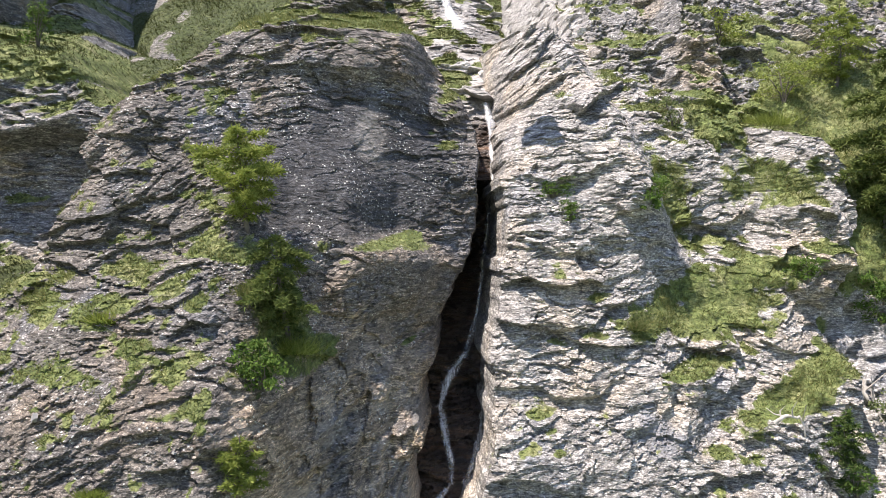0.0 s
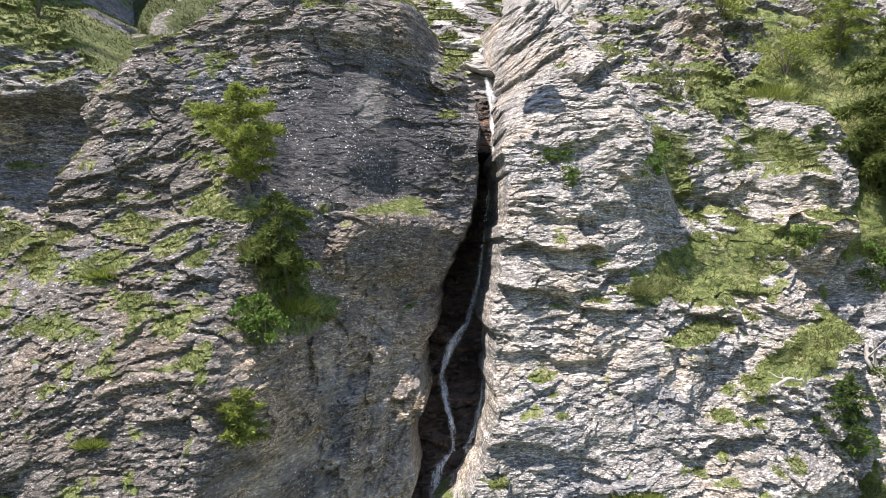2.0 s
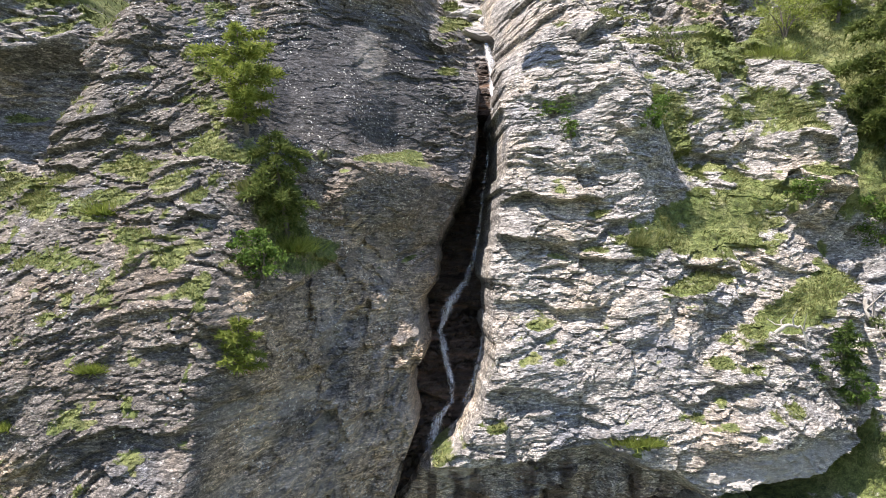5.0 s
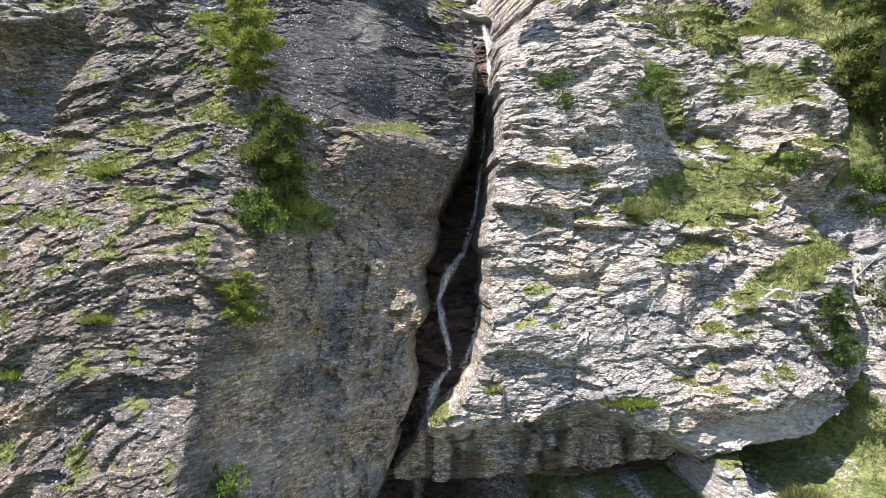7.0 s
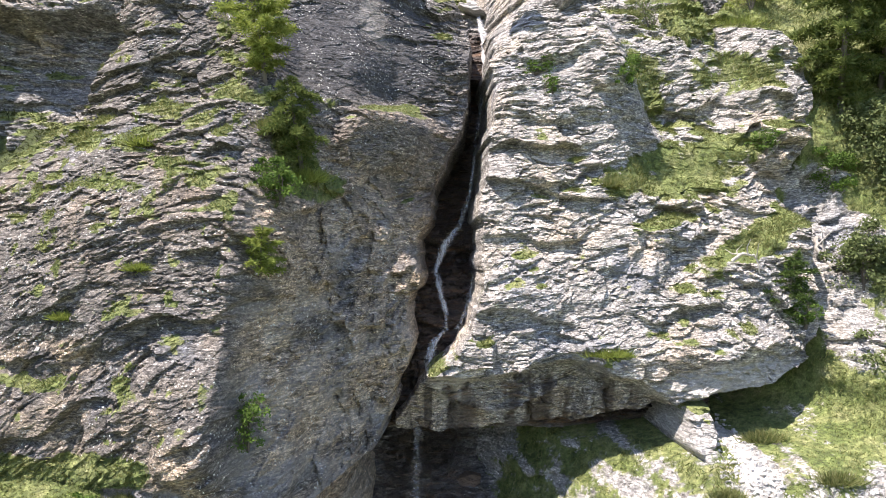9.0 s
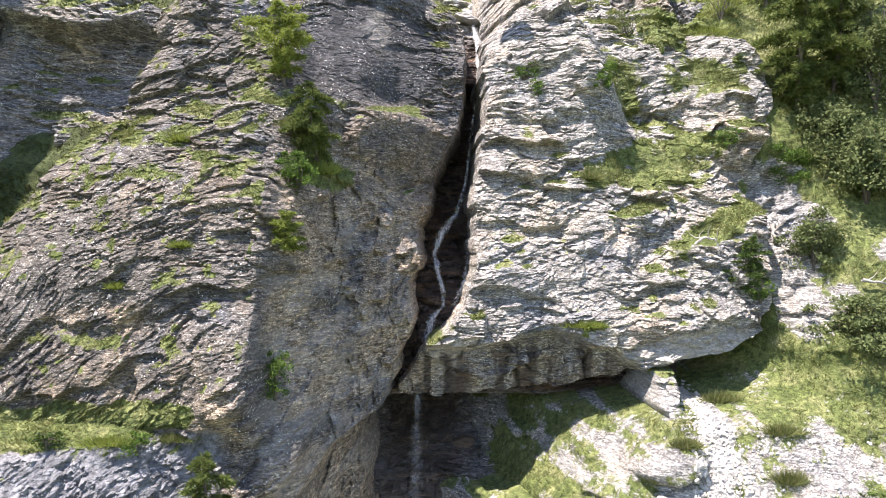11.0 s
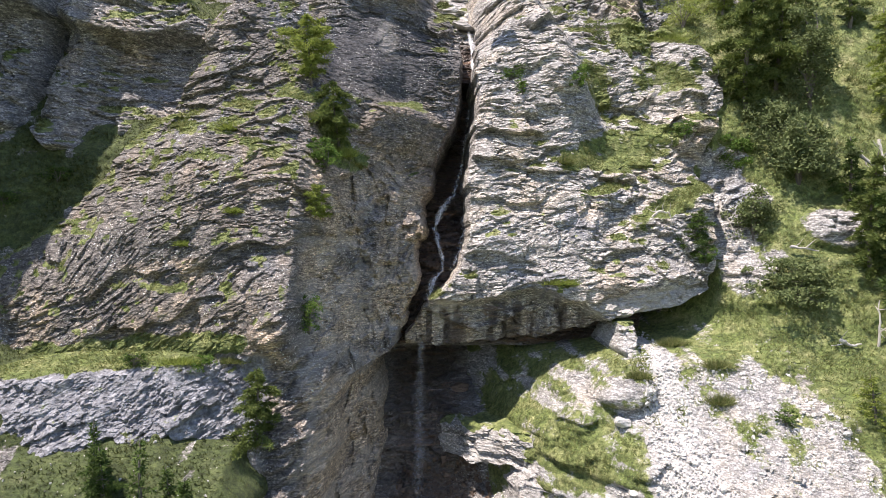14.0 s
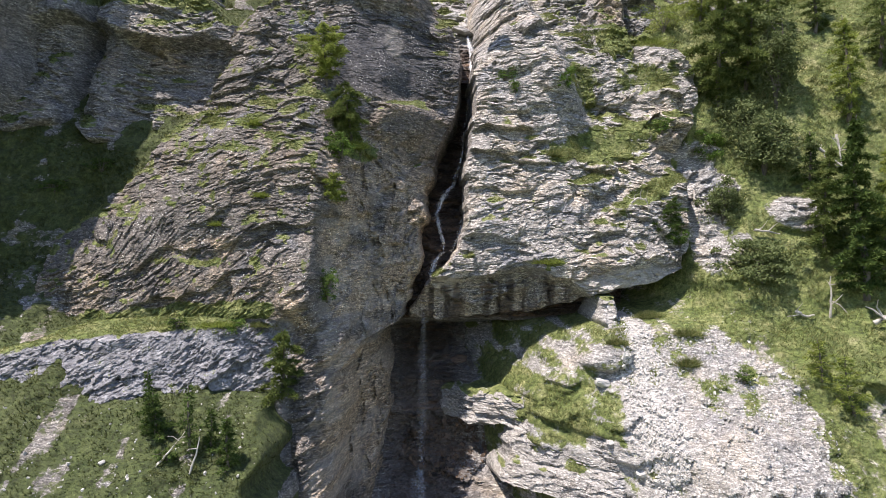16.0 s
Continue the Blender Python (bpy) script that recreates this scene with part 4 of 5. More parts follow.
def conifer(name, label, place, height, width, needles, seed, sprays=5200, shape=0.8, droop=0.25, bare=0.12, thin=1.0, lean=0.0, out=0.0, foot=0.75):
    """A conifer: a tapering trunk with limbs in loose whorls, and a crown of needle sprays along drooping boughs."""
    rng = np.random.RandomState(seed)
    top = np.array([lean * height, -out * height, height])
    t = np.linspace(0, 1, 9)
    line = t[:, None] * top + np.stack([0.03 * height * np.sin(3 * t + seed), 0.03 * height * np.sin(4 * t + 2 * seed) - out * height * 0.3 * np.sin(np.pi * t), 0 * t], 1)
    line[0] -= [0, -0.25, 0.35]
    r0 = 0.016 * height + 0.03
    wood = [tube(line, r0 * (1.05 - t) ** 0.8 + 0.008, 7)]
    count = int((20 + 5 * height) * (0.85 if foot < 0.5 else 1))
    spots, ways = [], []
    for i in range(count):
        s = bare + (0.97 - bare) * (i + rng.rand()) / count
        base = np.array([np.interp(s, t, line[:, k]) for k in range(3)])
        turn = 2.4 * i + rng.normal(0, 0.5)
        reach_out = 0.62 * width * ((1 - s) ** shape + 0.06) * rng.choice([0.45, 0.75, 1.0, 1.2]) * rng.uniform(0.8, 1.1) * (foot + (1 - foot) * min(1, (s - bare) * 2.6))
        u = np.linspace(0, 1, 5)
        rise = rng.uniform(-0.2, 0.4)
        way = np.array([math.cos(turn), math.sin(turn), 0])
        limb = base + u[:, None] * way * reach_out + np.stack([0 * u, 0 * u, reach_out * (rise * u - droop * u * u * 1.6)], 1) + rng.normal(0, 0.03, (5, 3)) * u[:, None] * reach_out
        wood.append(tube(limb, (0.012 + 0.012 * reach_out) * (1.1 - u), 4))
        n = int((1.15 if height < 4 else 0.8) * sprays / count * (0.35 + reach_out / (0.5 * width)) * 1.25)
        k = rng.rand(n) ** 0.7
        p = np.stack([np.interp(k, u, limb[:, j]) for j in range(3)], 1)
        twig = rng.normal(size=(n, 3)) * [1, 1, 0.35] + way * 0.9 + [0, 0, -0.15]
        twig /= np.linalg.norm(twig, axis=1, keepdims=True)
        off = rng.rand(n, 1) ** 0.8 * (0.10 + (0.24 if foot < 0.5 else 0.18) * reach_out * (1 - 0.5 * k[:, None]))
        spots.append(p + twig * off - [0, 0, 1] * off * 0.25)
        ways.append(twig + rng.normal(0, 0.55, (n, 3)) + [0, 0, 0.12])
    spots, ways = np.concatenate(spots), np.concatenate(ways)
    n = len(spots)
    crown = blades(spots, ways, rng.uniform(0.10, 0.24, n) * (0.8 + 0.08 * height), rng.uniform(0.016, 0.034, n) * thin * (0.7 + 0.11 * height), rng)
    thing = new(name)
    thing.location = place
    part("trunk", mesh("trunk", *joined(wood), BARK, True), thing, "dark brown trunk with bare limbs")
    part("crown", mesh("crown", *crown, needles), thing)
    return tagged(thing, label, "tree")


def shrub(name, label, place, height, width, leaf, seed, count=2600, size=0.06, stems=7, category="bush"):
    """A shrub: several stems that fork, with leaves in clumps round the twig ends."""
    rng = np.random.RandomState(seed)
    wood, centres = [], []
    for i in range(stems):
        turn = 2 * np.pi * i / stems + rng.normal(0, 0.4)
        spread = 0.40 * width * rng.uniform(0.25, 0.85)
        tip = np.array([math.cos(turn) * spread, math.sin(turn) * spread * 0.8, height * rng.uniform(0.4, 0.93)])
        u = np.linspace(0, 1, 6)
        line = u[:, None] * tip + np.stack([0 * u, 0 * u, 0.12 * height * np.sin(np.pi * u)], 1) + rng.normal(0, 0.025 * height, (6, 3)) * u[:, None]
        line[0] -= [0, -0.1, 0.2]
        wood.append(tube(line, (0.012 * height + 0.012) * (1.15 - u), 5))
        centres.append((line[-1], 1.0))
        for q in range(4 if height < 3 else 9):
            s = rng.uniform(0.15, 0.95)
            a = np.array([np.interp(s, u, line[:, k]) for k in range(3)])
            b = a + rng.normal(size=3) * [0.17 * width, 0.17 * width, 0.10 * height] + [0, 0, 0.02 * height]
            b[2] = max(b[2], 0.08 * height)
            wood.append(tube([a, (a + b) / 2 + rng.normal(0, 0.02, 3) * height, b], [0.012, 0.009, 0.005], 4))
            centres.append((b, rng.uniform(0.5, 1.0)))
    count = int((0.9 if height < 3 else 0.55) * count)
    size = size * (1.0 if height < 3 else 1.5)
    c = np.array([k for k, _ in centres])
    w = np.array([k for _, k in centres])
    pick = rng.choice(len(c), count, p=w / w.sum())
    spot = c[pick] + rng.normal(size=(count, 3)) * np.array([0.075 * width, 0.075 * width, 0.05 * height]) * rng.uniform(0.4, 1.25, (len(c), 1))[pick]
    spot[:, 2] = np.maximum(spot[:, 2], 0.02)
    thing = new(name)
    thing.location = place
    part("branchwork", mesh("branchwork", *joined(wood), BARK, True), thing, "thin forked brown stems")
    part("foliage", mesh("foliage", *leaves(spot, rng.uniform(0.55, 1.3, len(spot)) * size, rng), leaf), thing)
    return tagged(thing, label, category)


def seat(x, z, form):
    """The place on a rock face at x and z."""
    return (x, depth(x, z, form), z)


for name, label, x, z, form, h, w, needles, seed, sprays, shape, droop, bare, lean, out in (
        ("larch_tree", "young bright green larch rooted on a bluff ledge", -7.25, 26.6, "bluff", 3.7, 3.1, LARCH, 1, 6800, 0.36, 0.02, 0.14, 0.03, 0.22),
        ("larch_tree", "drooping larch below another on the bluff", -5.5, 22.9, "bluff", 3.7, 2.6, DULL_LARCH, 2, 6800, 0.35, 0.30, 0.10, -0.03, 0.2),
        ("conifer_sapling", "small bright pine sapling on the bluff face", -5.95, 18.8, "bluff", 1.75, 1.2, LARCH, 4, 2600, 0.5, 0.0, 0.08, 0.0, 0.2),
        ("spruce_tree", "green spruce at the foot of the bluff", -8.0, 8.25, "bluff", 3.7, 2.4, DULL_LARCH, 6, 6500, 0.75, 0.15, 0.03, 0.0, 0.08),
        ("spruce_tree", "short dense dark spruce on the lower grass", -13.0, 7.3, "gully", 2.2, 1.5, SPRUCE, 7, 2200, 0.5, 0.10, 0.03, 0.0, 0.0),
        ("spruce_tree", "thin half-bare spruce on the lower grass", -11.1, 6.9, "gully", 3.2, 1.0, SPRUCE, 8, 900, 0.9, 0.25, 0.05, 0.03, 0.0),
        ("spruce_tree", "slim dark spruce on the lower grass", -9.2, 6.3, "gully", 2.4, 0.9, SPRUCE, 9, 1600, 0.8, 0.2, 0.04, 0.0, 0.0),
        ("spruce_tree", "tiny spruce sapling on the lower grass", -10.2, 7.0, "gully", 1.9, 0.6, SPRUCE, 19, 900, 0.8, 0.2, 0.04, 0.0, 0.0),
        ("spruce_tree", "tiny spruce sapling on the lower grass", -13.3, 7.6, "gully", 2.9, 0.6, SPRUCE, 20, 900, 0.8, 0.2, 0.05, 0.0, 0.0),
        ("larch_tree", "tall spreading larch on the upper slope", 21.3, 26.6, "hillside", 9.3, 7.4, DULL_LARCH, 10, 26000, 0.55, 0.2, 0.05, 0.0, 0.05),
        ("larch_tree", "tall larch beside the grassy shoulder", 23.6, 28.2, "hillside", 8.0, 5.2, DULL_LARCH, 11, 16000, 0.6, 0.2, 0.05, 0.0, 0.0),
        ("spruce_tree", "dark small spruce under the birch", 25.6, 19.9, "hillside", 4.3, 2.9, SPRUCE, 13, 5000, 0.8, 0.2, 0.03, 0.0, 0.0),
        ("larch_tree", "open larch on the high grass", 29.7, 25.0, "hillside", 8.2, 4.4, LARCH, 14, 7000, 0.7, 0.25, 0.1, 0.0, 0.0),
        ("spruce_tree", "large spruce at the side of the slope", 26.8, 13.2, "hillside", 11.4, 5.4, SPRUCE, 15, 20000, 0.75, 0.2, 0.06, 0.0, 0.0),
        ("larch_tree", "slender larch on the slope", 25.3, 14.8, "hillside", 8.0, 3.4, DULL_LARCH, 16, 11000, 0.7, 0.25, 0.08, 0.0, 0.0),
        ("spruce_tree", "narrow spruce at the edge of the wood", 28.9, 14.6, "hillside", 8.4, 3.6, LARCH, 17, 8000, 0.75, 0.25, 0.05, 0.0, 0.0),
        ("conifer_sapling", "brownish stunted larch on the slope", 21.7, 8.6, "hillside", 2.4, 1.7, LARCH, 18, 1500, 0.6, 0.1, 0.1, -0.15, 0.0),
        ("conifer_sapling", "brownish stunted larch on the slope", 23.0, 6.8, "hillside", 3.5, 2.2, LARCH, 22, 1800, 0.6, 0.1, 0.1, -0.2, 0.0),
        ("conifer_sapling", "juniper on the shelf under the buttress", 15.7, 16.9, "buttress", 2.7, 2.0, SPRUCE, 23, 3600, 0.5, 0.1, 0.03, 0.05, 0.1),
        ("larch_tree", "larch before the upper crag", 21.9, 35.0, "hillside", 4.6, 5.0, LARCH, 24, 7000, 0.5, 0.15, 0.1, 0.0, 0.0),
        ("larch_tree", "larch before the upper crag", 26.5, 33.5, "hillside", 7.0, 5.0, DULL_LARCH, 25, 8000, 0.6, 0.2, 0.05, 0.0, 0.0),
        ("larch_tree", "far larch on the high grass", 33.5, 29.5, "hillside", 8.0, 4.4, DULL_LARCH, 26, 6000, 0.6, 0.2, 0.08, 0.0, 0.0),
        ("larch_tree", "far larch on the high grass", 30.2, 33.5, "hillside", 6.5, 4.2, DULL_LARCH, 27, 6000, 0.6, 0.2, 0.08, 0.0, 0.0)):
    conifer(name, label, seat(x, z, form), h, w * (0.68 if h > 4 else 0.95), needles, seed, sprays, shape, droop, bare, 1.0, lean, out, 0.35 if name == "larch_tree" else 0.75)

for name, label, x, z, form, h, w, leaf, seed, count, size in (
        ("bush", "dark green bush below the larches on the bluff", -5.7, 21.45, "bluff", 1.7, 2.1, LEAFY, 31, 3200, 0.065),
        ("bush", "light green bush in a corner of the bluff", -6.15, 13.1, "bluff", 1.9, 1.6, LEAFY, 32, 1800, 0.055),
        ("birch_tree", "grey-green birch beside the larches", 25.2, 26.6, "hillside", 7.4, 3.8, GREY_LEAF, 33, 18000, 0.07),
        ("willow_bush", "grey-green willow with broad crown", 23.2, 21.3, "hillside", 5.0, 5.8, GREY_LEAF, 34, 22000, 0.075),
        ("bush", "bright leafy bush beside the dark rock", 20.0, 22.6, "hillside", 2.9, 2.2, LEAFY, 35, 5500, 0.07),
        ("bush", "soft green bush on the slope edge", 19.9, 17.9, "hillside", 3.5, 3.0, GREY_LEAF, 36, 9000, 0.06),
        ("bush", "wide pale green bush on the slope", 21.0, 13.9, "hillside", 3.2, 5.2, GREY_LEAF, 37, 13000, 0.065),
        ("bush", "low shrub on the scree", 17.4, 8.4, "hillside", 0.95, 1.2, SPRUCE, 38, 700, 0.06),
        ("bush", "rounded bright green bush on the buttress", 9.0, 27.5, "buttress", 1.9, 1.9, LEAFY, 39, 2600, 0.065),
        ("bush", "low green bush on a buttress ledge", 4.8, 28.2, "buttress", 1.0, 2.0, LEAFY, 40, 1300, 0.055),
        ("bush", "small green bush on a buttress ledge", 5.5, 27.1, "buttress", 1.0, 0.9, LEAFY, 41, 800, 0.05),
        ("bush", "grey-green willow bush in the high gully", 12.1, 31.7, "upper_crag", 2.3, 2.5, GREY_LEAF, 42, 2600, 0.055),
        ("bush", "light green bush under the shelf", 16.3, 16.1, "buttress", 1.4, 1.7, LEAFY, 43, 1200, 0.06),
        ("bush", "bush at the end of the grass shelf", 16.4, 24.4, "buttress", 1.4, 1.8, LEAFY, 44, 1200, 0.06),
        ("bush", "light green bush on the upper crag", 16.2, 38.0, "upper_crag", 2.1, 3.1, LARCH, 45, 2200, 0.07),
        ("bush", "small leafy bush on the back crag", -19.5, 35.7, "back_crag", 2.2, 1.7, LEAFY, 46, 1400, 0.06),
        ("bush", "yellow-green bush at the crag foot", 18.6, 34.0, "hillside", 2.4, 4.2, LARCH, 47, 2200, 0.07),
        ("bush", "dark bush on the lower grass", -12.0, 6.6, "gully", 0.7, 1.3, SPRUCE, 48, 700, 0.06),
        ("bush", "small bush under the grey slab", -15.5, 11.2, "gully", 0.9, 1.2, SPRUCE, 49, 700, 0.05),
        ("bush", "dark shaded scrub in the gully", -21.5, 21.0, "gully", 1.0, 1.8, SPRUCE, 51, 1400, 0.06),
        ("bush", "dark shaded scrub in the gully", -24.0, 19.6, "gully", 0.9, 2.2, SPRUCE, 52, 1400, 0.06),
        ("bush", "low juniper on the slab ledge", -13.6, 11.9, "bluff", 0.7, 1.5, SPRUCE, 53, 900, 0.05),
        ("bush", "low juniper on the slab ledge", -10.6, 11.6, "bluff", 0.8, 1.4, LEAFY, 54, 900, 0.05),
        ("bush", "grey-green bush among the trees", 22.3, 24.4, "hillside", 3.5, 3.4, GREY_LEAF, 50, 11000, 0.07)):
    shrub(name, label, seat(x, z, form), h, w, leaf, seed, count, size, category="tree" if "tree" in name else "bush")


# ---- grass ----
def tussock(label, place, height, width, mat, seed, count=900):
    """A clump of long arching grass."""
    rng = np.random.RandomState(seed)
    at = rng.normal(0, 0.28, (count, 3)) * [width, 0.5 * width, 0.10 * height]
    way = rng.normal(0, 0.45, (count, 3)) + at * [1.2, 1.2, 0] / width + [0, -0.25, 0.9]
    ob = new("tussock", mesh("tussock", *blades(at, way, height * rng.uniform(0.5, 1.1, count), rng.uniform(0.012, 0.024, count), rng), mat))
    ob.location = place
    return tagged(ob, label, "grass clump", group="grass clumps on the rock")


for label, x, z, form, h, w, mat, seed in (
        ("bright green tall grass clump on the shoulder", 17.6, 32.6, "upper_crag", 1.0, 2.2, LARCH, 1),
        ("bright green grass clump on the bluff", -11.0, 23.6, "bluff", 0.5, 0.7, LARCH, 2),
        ("yellow moss cushion on the slab ledge", -11.6, 12.0, "bluff", 0.35, 1.4, LARCH, 3),
        ("green grass clump on the slab ledge", -9.6, 11.9, "bluff", 0.4, 1.2, GRASS, 4),
        ("bright grass cushion on the overhang", 7.35, 15.15, "buttress", 0.5, 1.4, LARCH, 5),
        ("pale dry grass clump at the shelf edge", 8.0, 22.6, "buttress", 0.6, 1.0, GRASS, 6),
        ("green grass clump under the overhang", 13.8, 11.6, "hillside", 0.6, 1.4, GRASS, 7),
        ("green grass clump under the overhang", 15.2, 10.8, "hillside", 0.6, 1.3, GRASS, 8),
        ("green grass clump beside the scree", 10.9, 10.3, "hillside", 0.5, 0.9, GRASS, 9),
        ("green grass clump beside the scree", 14.8, 9.2, "hillside", 0.7, 0.9, GRASS, 10),
        ("small green grass clump on the bluff", -9.9, 19.0, "bluff", 0.35, 0.5, LARCH, 11),
        ("small green grass clump on the bluff", -12.3, 17.4, "bluff", 0.35, 0.6, LARCH, 12),
        ("long grass clump below the larches", -5.2, 22.4, "bluff", 0.7, 1.2, LARCH, 13),
        ("long grass clump below the larches", -6.6, 24.4, "bluff", 0.6, 1.2, GRASS, 14)):
    tussock(label, seat(x, z, form), h, w, mat, seed)


def grass_on(form, per_m2, length, label, mat=GRASS):
    """Tufts of grass wherever a face carries turf."""
    s = SURFACE[form]
    yz, yx = np.gradient(s["y"], s["step"])
    area = np.minimum(np.sqrt(1 + yz ** 2 + yx ** 2), 4) * s["step"] ** 2
    rng = np.random.RandomState(len(form) + 50)
    odds = area * per_m2 * sstep(0.42, 0.7, s["turf"]) * s["seen"] * np.clip(0.6 + 1.2 * rng.rand(*s["y"].shape), 0, 2)
    i, j = np.nonzero(rng.rand(*odds.shape) < odds)
    du, dv = (rng.rand(2, len(j)) - 0.5) * 1.6 * s["step"]
    at = np.stack([s["x0"] + j * s["step"] + du, s["y"][i, j] + 0.02 + np.clip(yx[i, j] * du + yz[i, j] * dv, -0.15, 0.15), s["z0"] + i * s["step"] + dv], 1)
    k = 4
    at = np.repeat(at, k, 0) + rng.normal(0, 0.05, (len(at) * k, 3)) * [1, 0.4, 0.2]
    way = rng.normal(0, 0.5, (len(at), 3)) + [0, -0.55, 0.55]
    tall = np.repeat(np.clip(1 + 1.4 * fbm(at[::k, 0] / 1.2, at[::k, 2] / 1.2, 3, 77), 0.5, 1.9), k)
    v, f = blades(at, way, length * tall * rng.uniform(0.5, 1.2, len(at)), rng.uniform(0.010, 0.022, len(at)), rng)
    ob = new("grass", mesh("grass", v, f, mat))
    return tagged(ob, label, "grass", kind="stuff")


for form, per_m2, length, label in (("bluff", 70, 0.16, "short olive grass on the bluff ledges"), ("buttress", 70, 0.18, "yellow-green grass on the buttress shelves"),
                                    ("chasm", 45, 0.2, "grass under the overhang"), ("upper_crag", 30, 0.25, "grass on the crag"), ("back_crag", 20, 0.25, "grass on the back crag"),
                                    ("hillside", 34, 0.24, "long alpine grass on the slope"), ("gully", 34, 0.22, "rough green grass below the bluff"), ("high_slope", 22, 0.3, "long grass on the high slope, coloured dark for shade")):
    # forms meant to lie in shade get the darkened blades
    grass_on(form, per_m2, length, label, SHADED_GRASS if form in ("gully", "back_crag", "chasm", "high_slope") else GRASS)


# ---- water ----
def falls(name, knots, width, seed, body, label, layers=3):
    """Falling water along some places: a few thin veils, one before the other, frayed at their sides."""
    p = np.array(knots, float)
    run = np.concatenate([[0], np.cumsum(np.linalg.norm(np.diff(p, axis=0), axis=1))])
    n, m = max(8, int(run[-1] / 0.10)), 9
    u = np.linspace(0, run[-1], n)
    line = np.stack([np.interp(u, run, p[:, k]) for k in range(3)], 1)
    wide = np.interp(u, run, np.array(width, float))
    e = np.linspace(-1, 1, m)
    vs, fs, at = [], [], []
    for k in range(layers):
        sway = 0.22 * vn(u / 1.1 + 17 * k, 0 * u + k, seed) * wide
        half = 0.5 * wide * (0.8 + 0.35 * vn(u / 0.8 + 5 * k, 0 * u, seed + 3)) * (1.0, 0.7, 1.15)[k % 3]
        x = line[:, :1] + sway[:, None] + half[:, None] * e
        y = line[:, 1:2] - 0.05 - 0.07 * k + 0.05 * vn(x * 3, u[:, None] / 0.4 + 0 * x, seed + 4 + k) + 0.10 * e ** 2
        vs.append(np.stack([x, y, line[:, 2:3] + 0 * x], -1).reshape(-1, 3))
        i = (np.arange(n - 1)[:, None] * m + np.arange(m - 1)).ravel() + k * n * m
        fs.append(np.stack([i, i + 1, i + m + 1, i + m], 1))
        fade = (1 - np.abs(e) ** 2.5) * np.clip(0.8 + 0.5 * vn(u / 0.6 + 9 * k, 0 * u, seed + 2), 0.1, 1)[:, None]
        at.append((body * fade).ravel())
    ends = part(name, mesh(name, np.concatenate(vs), np.concatenate(fs), WATER, True, {"body": np.concatenate(at)}), waterfall, label)
    return ends


waterfall = tagged(new("waterfall"), "thin white waterfall dropping through a dark cleft", "waterfall")
falls("high_fall", [(-0.9, 54.0, 47.5), (-0.1, 53.2, 45.4), (0.5, 52.6, 44.0), (1.1, 51.6, 42.2)], [0.5, 0.6, 0.8, 1.2], 1, 0.7, "white upper fall")
falls("chute", [(2.5, 41.6, 34.7), (2.7, 40.4, 33.2), (2.75, 39.2, 31.8), (2.8, 38.4, 30.8), (2.75, 37.5, 29.7)], [0.35, 0.55, 0.4, 0.5, 0.6], 2, 0.7, "white water over pale rock")
falls("cleft_fall", [(2.7, 37.3, 29.9), (2.3, 36.5, 27.4), (2.05, 35.7, 25.6), (1.72, 35.0, 22.8), (1.0, 34.0, 20.7)], [0.26, 0.2, 0.24, 0.28, 0.42], 3, 0.32, "thin water thread in the dark cleft")
falls("cascade", [(1.05, 33.9, 20.9), (0.45, 33.5, 20.2), (0.05, 33.2, 19.3), (-0.2, 32.8, 18.6), (0.12, 31.6, 17.6), (0.35, 30.9, 16.6), (0.38, 30.5, 15.8)], [0.35, 0.6, 0.55, 0.45, 0.35, 0.3, 0.3], 4, 0.62, "white cascade over brown steps")
falls("lip_chute", [(0.38, 30.4, 15.9), (-0.2, 29.9, 15.3), (-0.6, 29.6, 13.6), (-0.95, 29.4, 11.6)], [0.3, 0.4, 0.5, 0.55], 5, 0.5, "broken white water over the lip")
falls("side_strand", [(1.75, 32.0, 19.4), (1.65, 31.4, 17.9), (1.4, 30.6, 16.9), (0.9, 30.2, 15.9)], [0.12, 0.2, 0.35, 0.4], 8, 0.22, "white spray beside the cascade")
falls("free_fall", [(-0.95, 29.4, 11.8), (-1.05, 29.0, 9.0), (-1.1, 28.6, 6.5), (-1.12, 28.3, 4.0), (-1.15, 27.6, 0.9)], [0.5, 0.55, 0.65, 0.8, 1.0], 6, 0.08, "faint veil of spray")
falls("splash", [(-1.2, depth(-1.2, z, "chasm") - 0.15, z) for z in (1.6, 1.3, 1.0, 0.7, 0.4, 0.1)], [0.4, 0.7, 1.0, 1.3, 1.4, 1.0], 7, 0.22, "white splash at the foot")


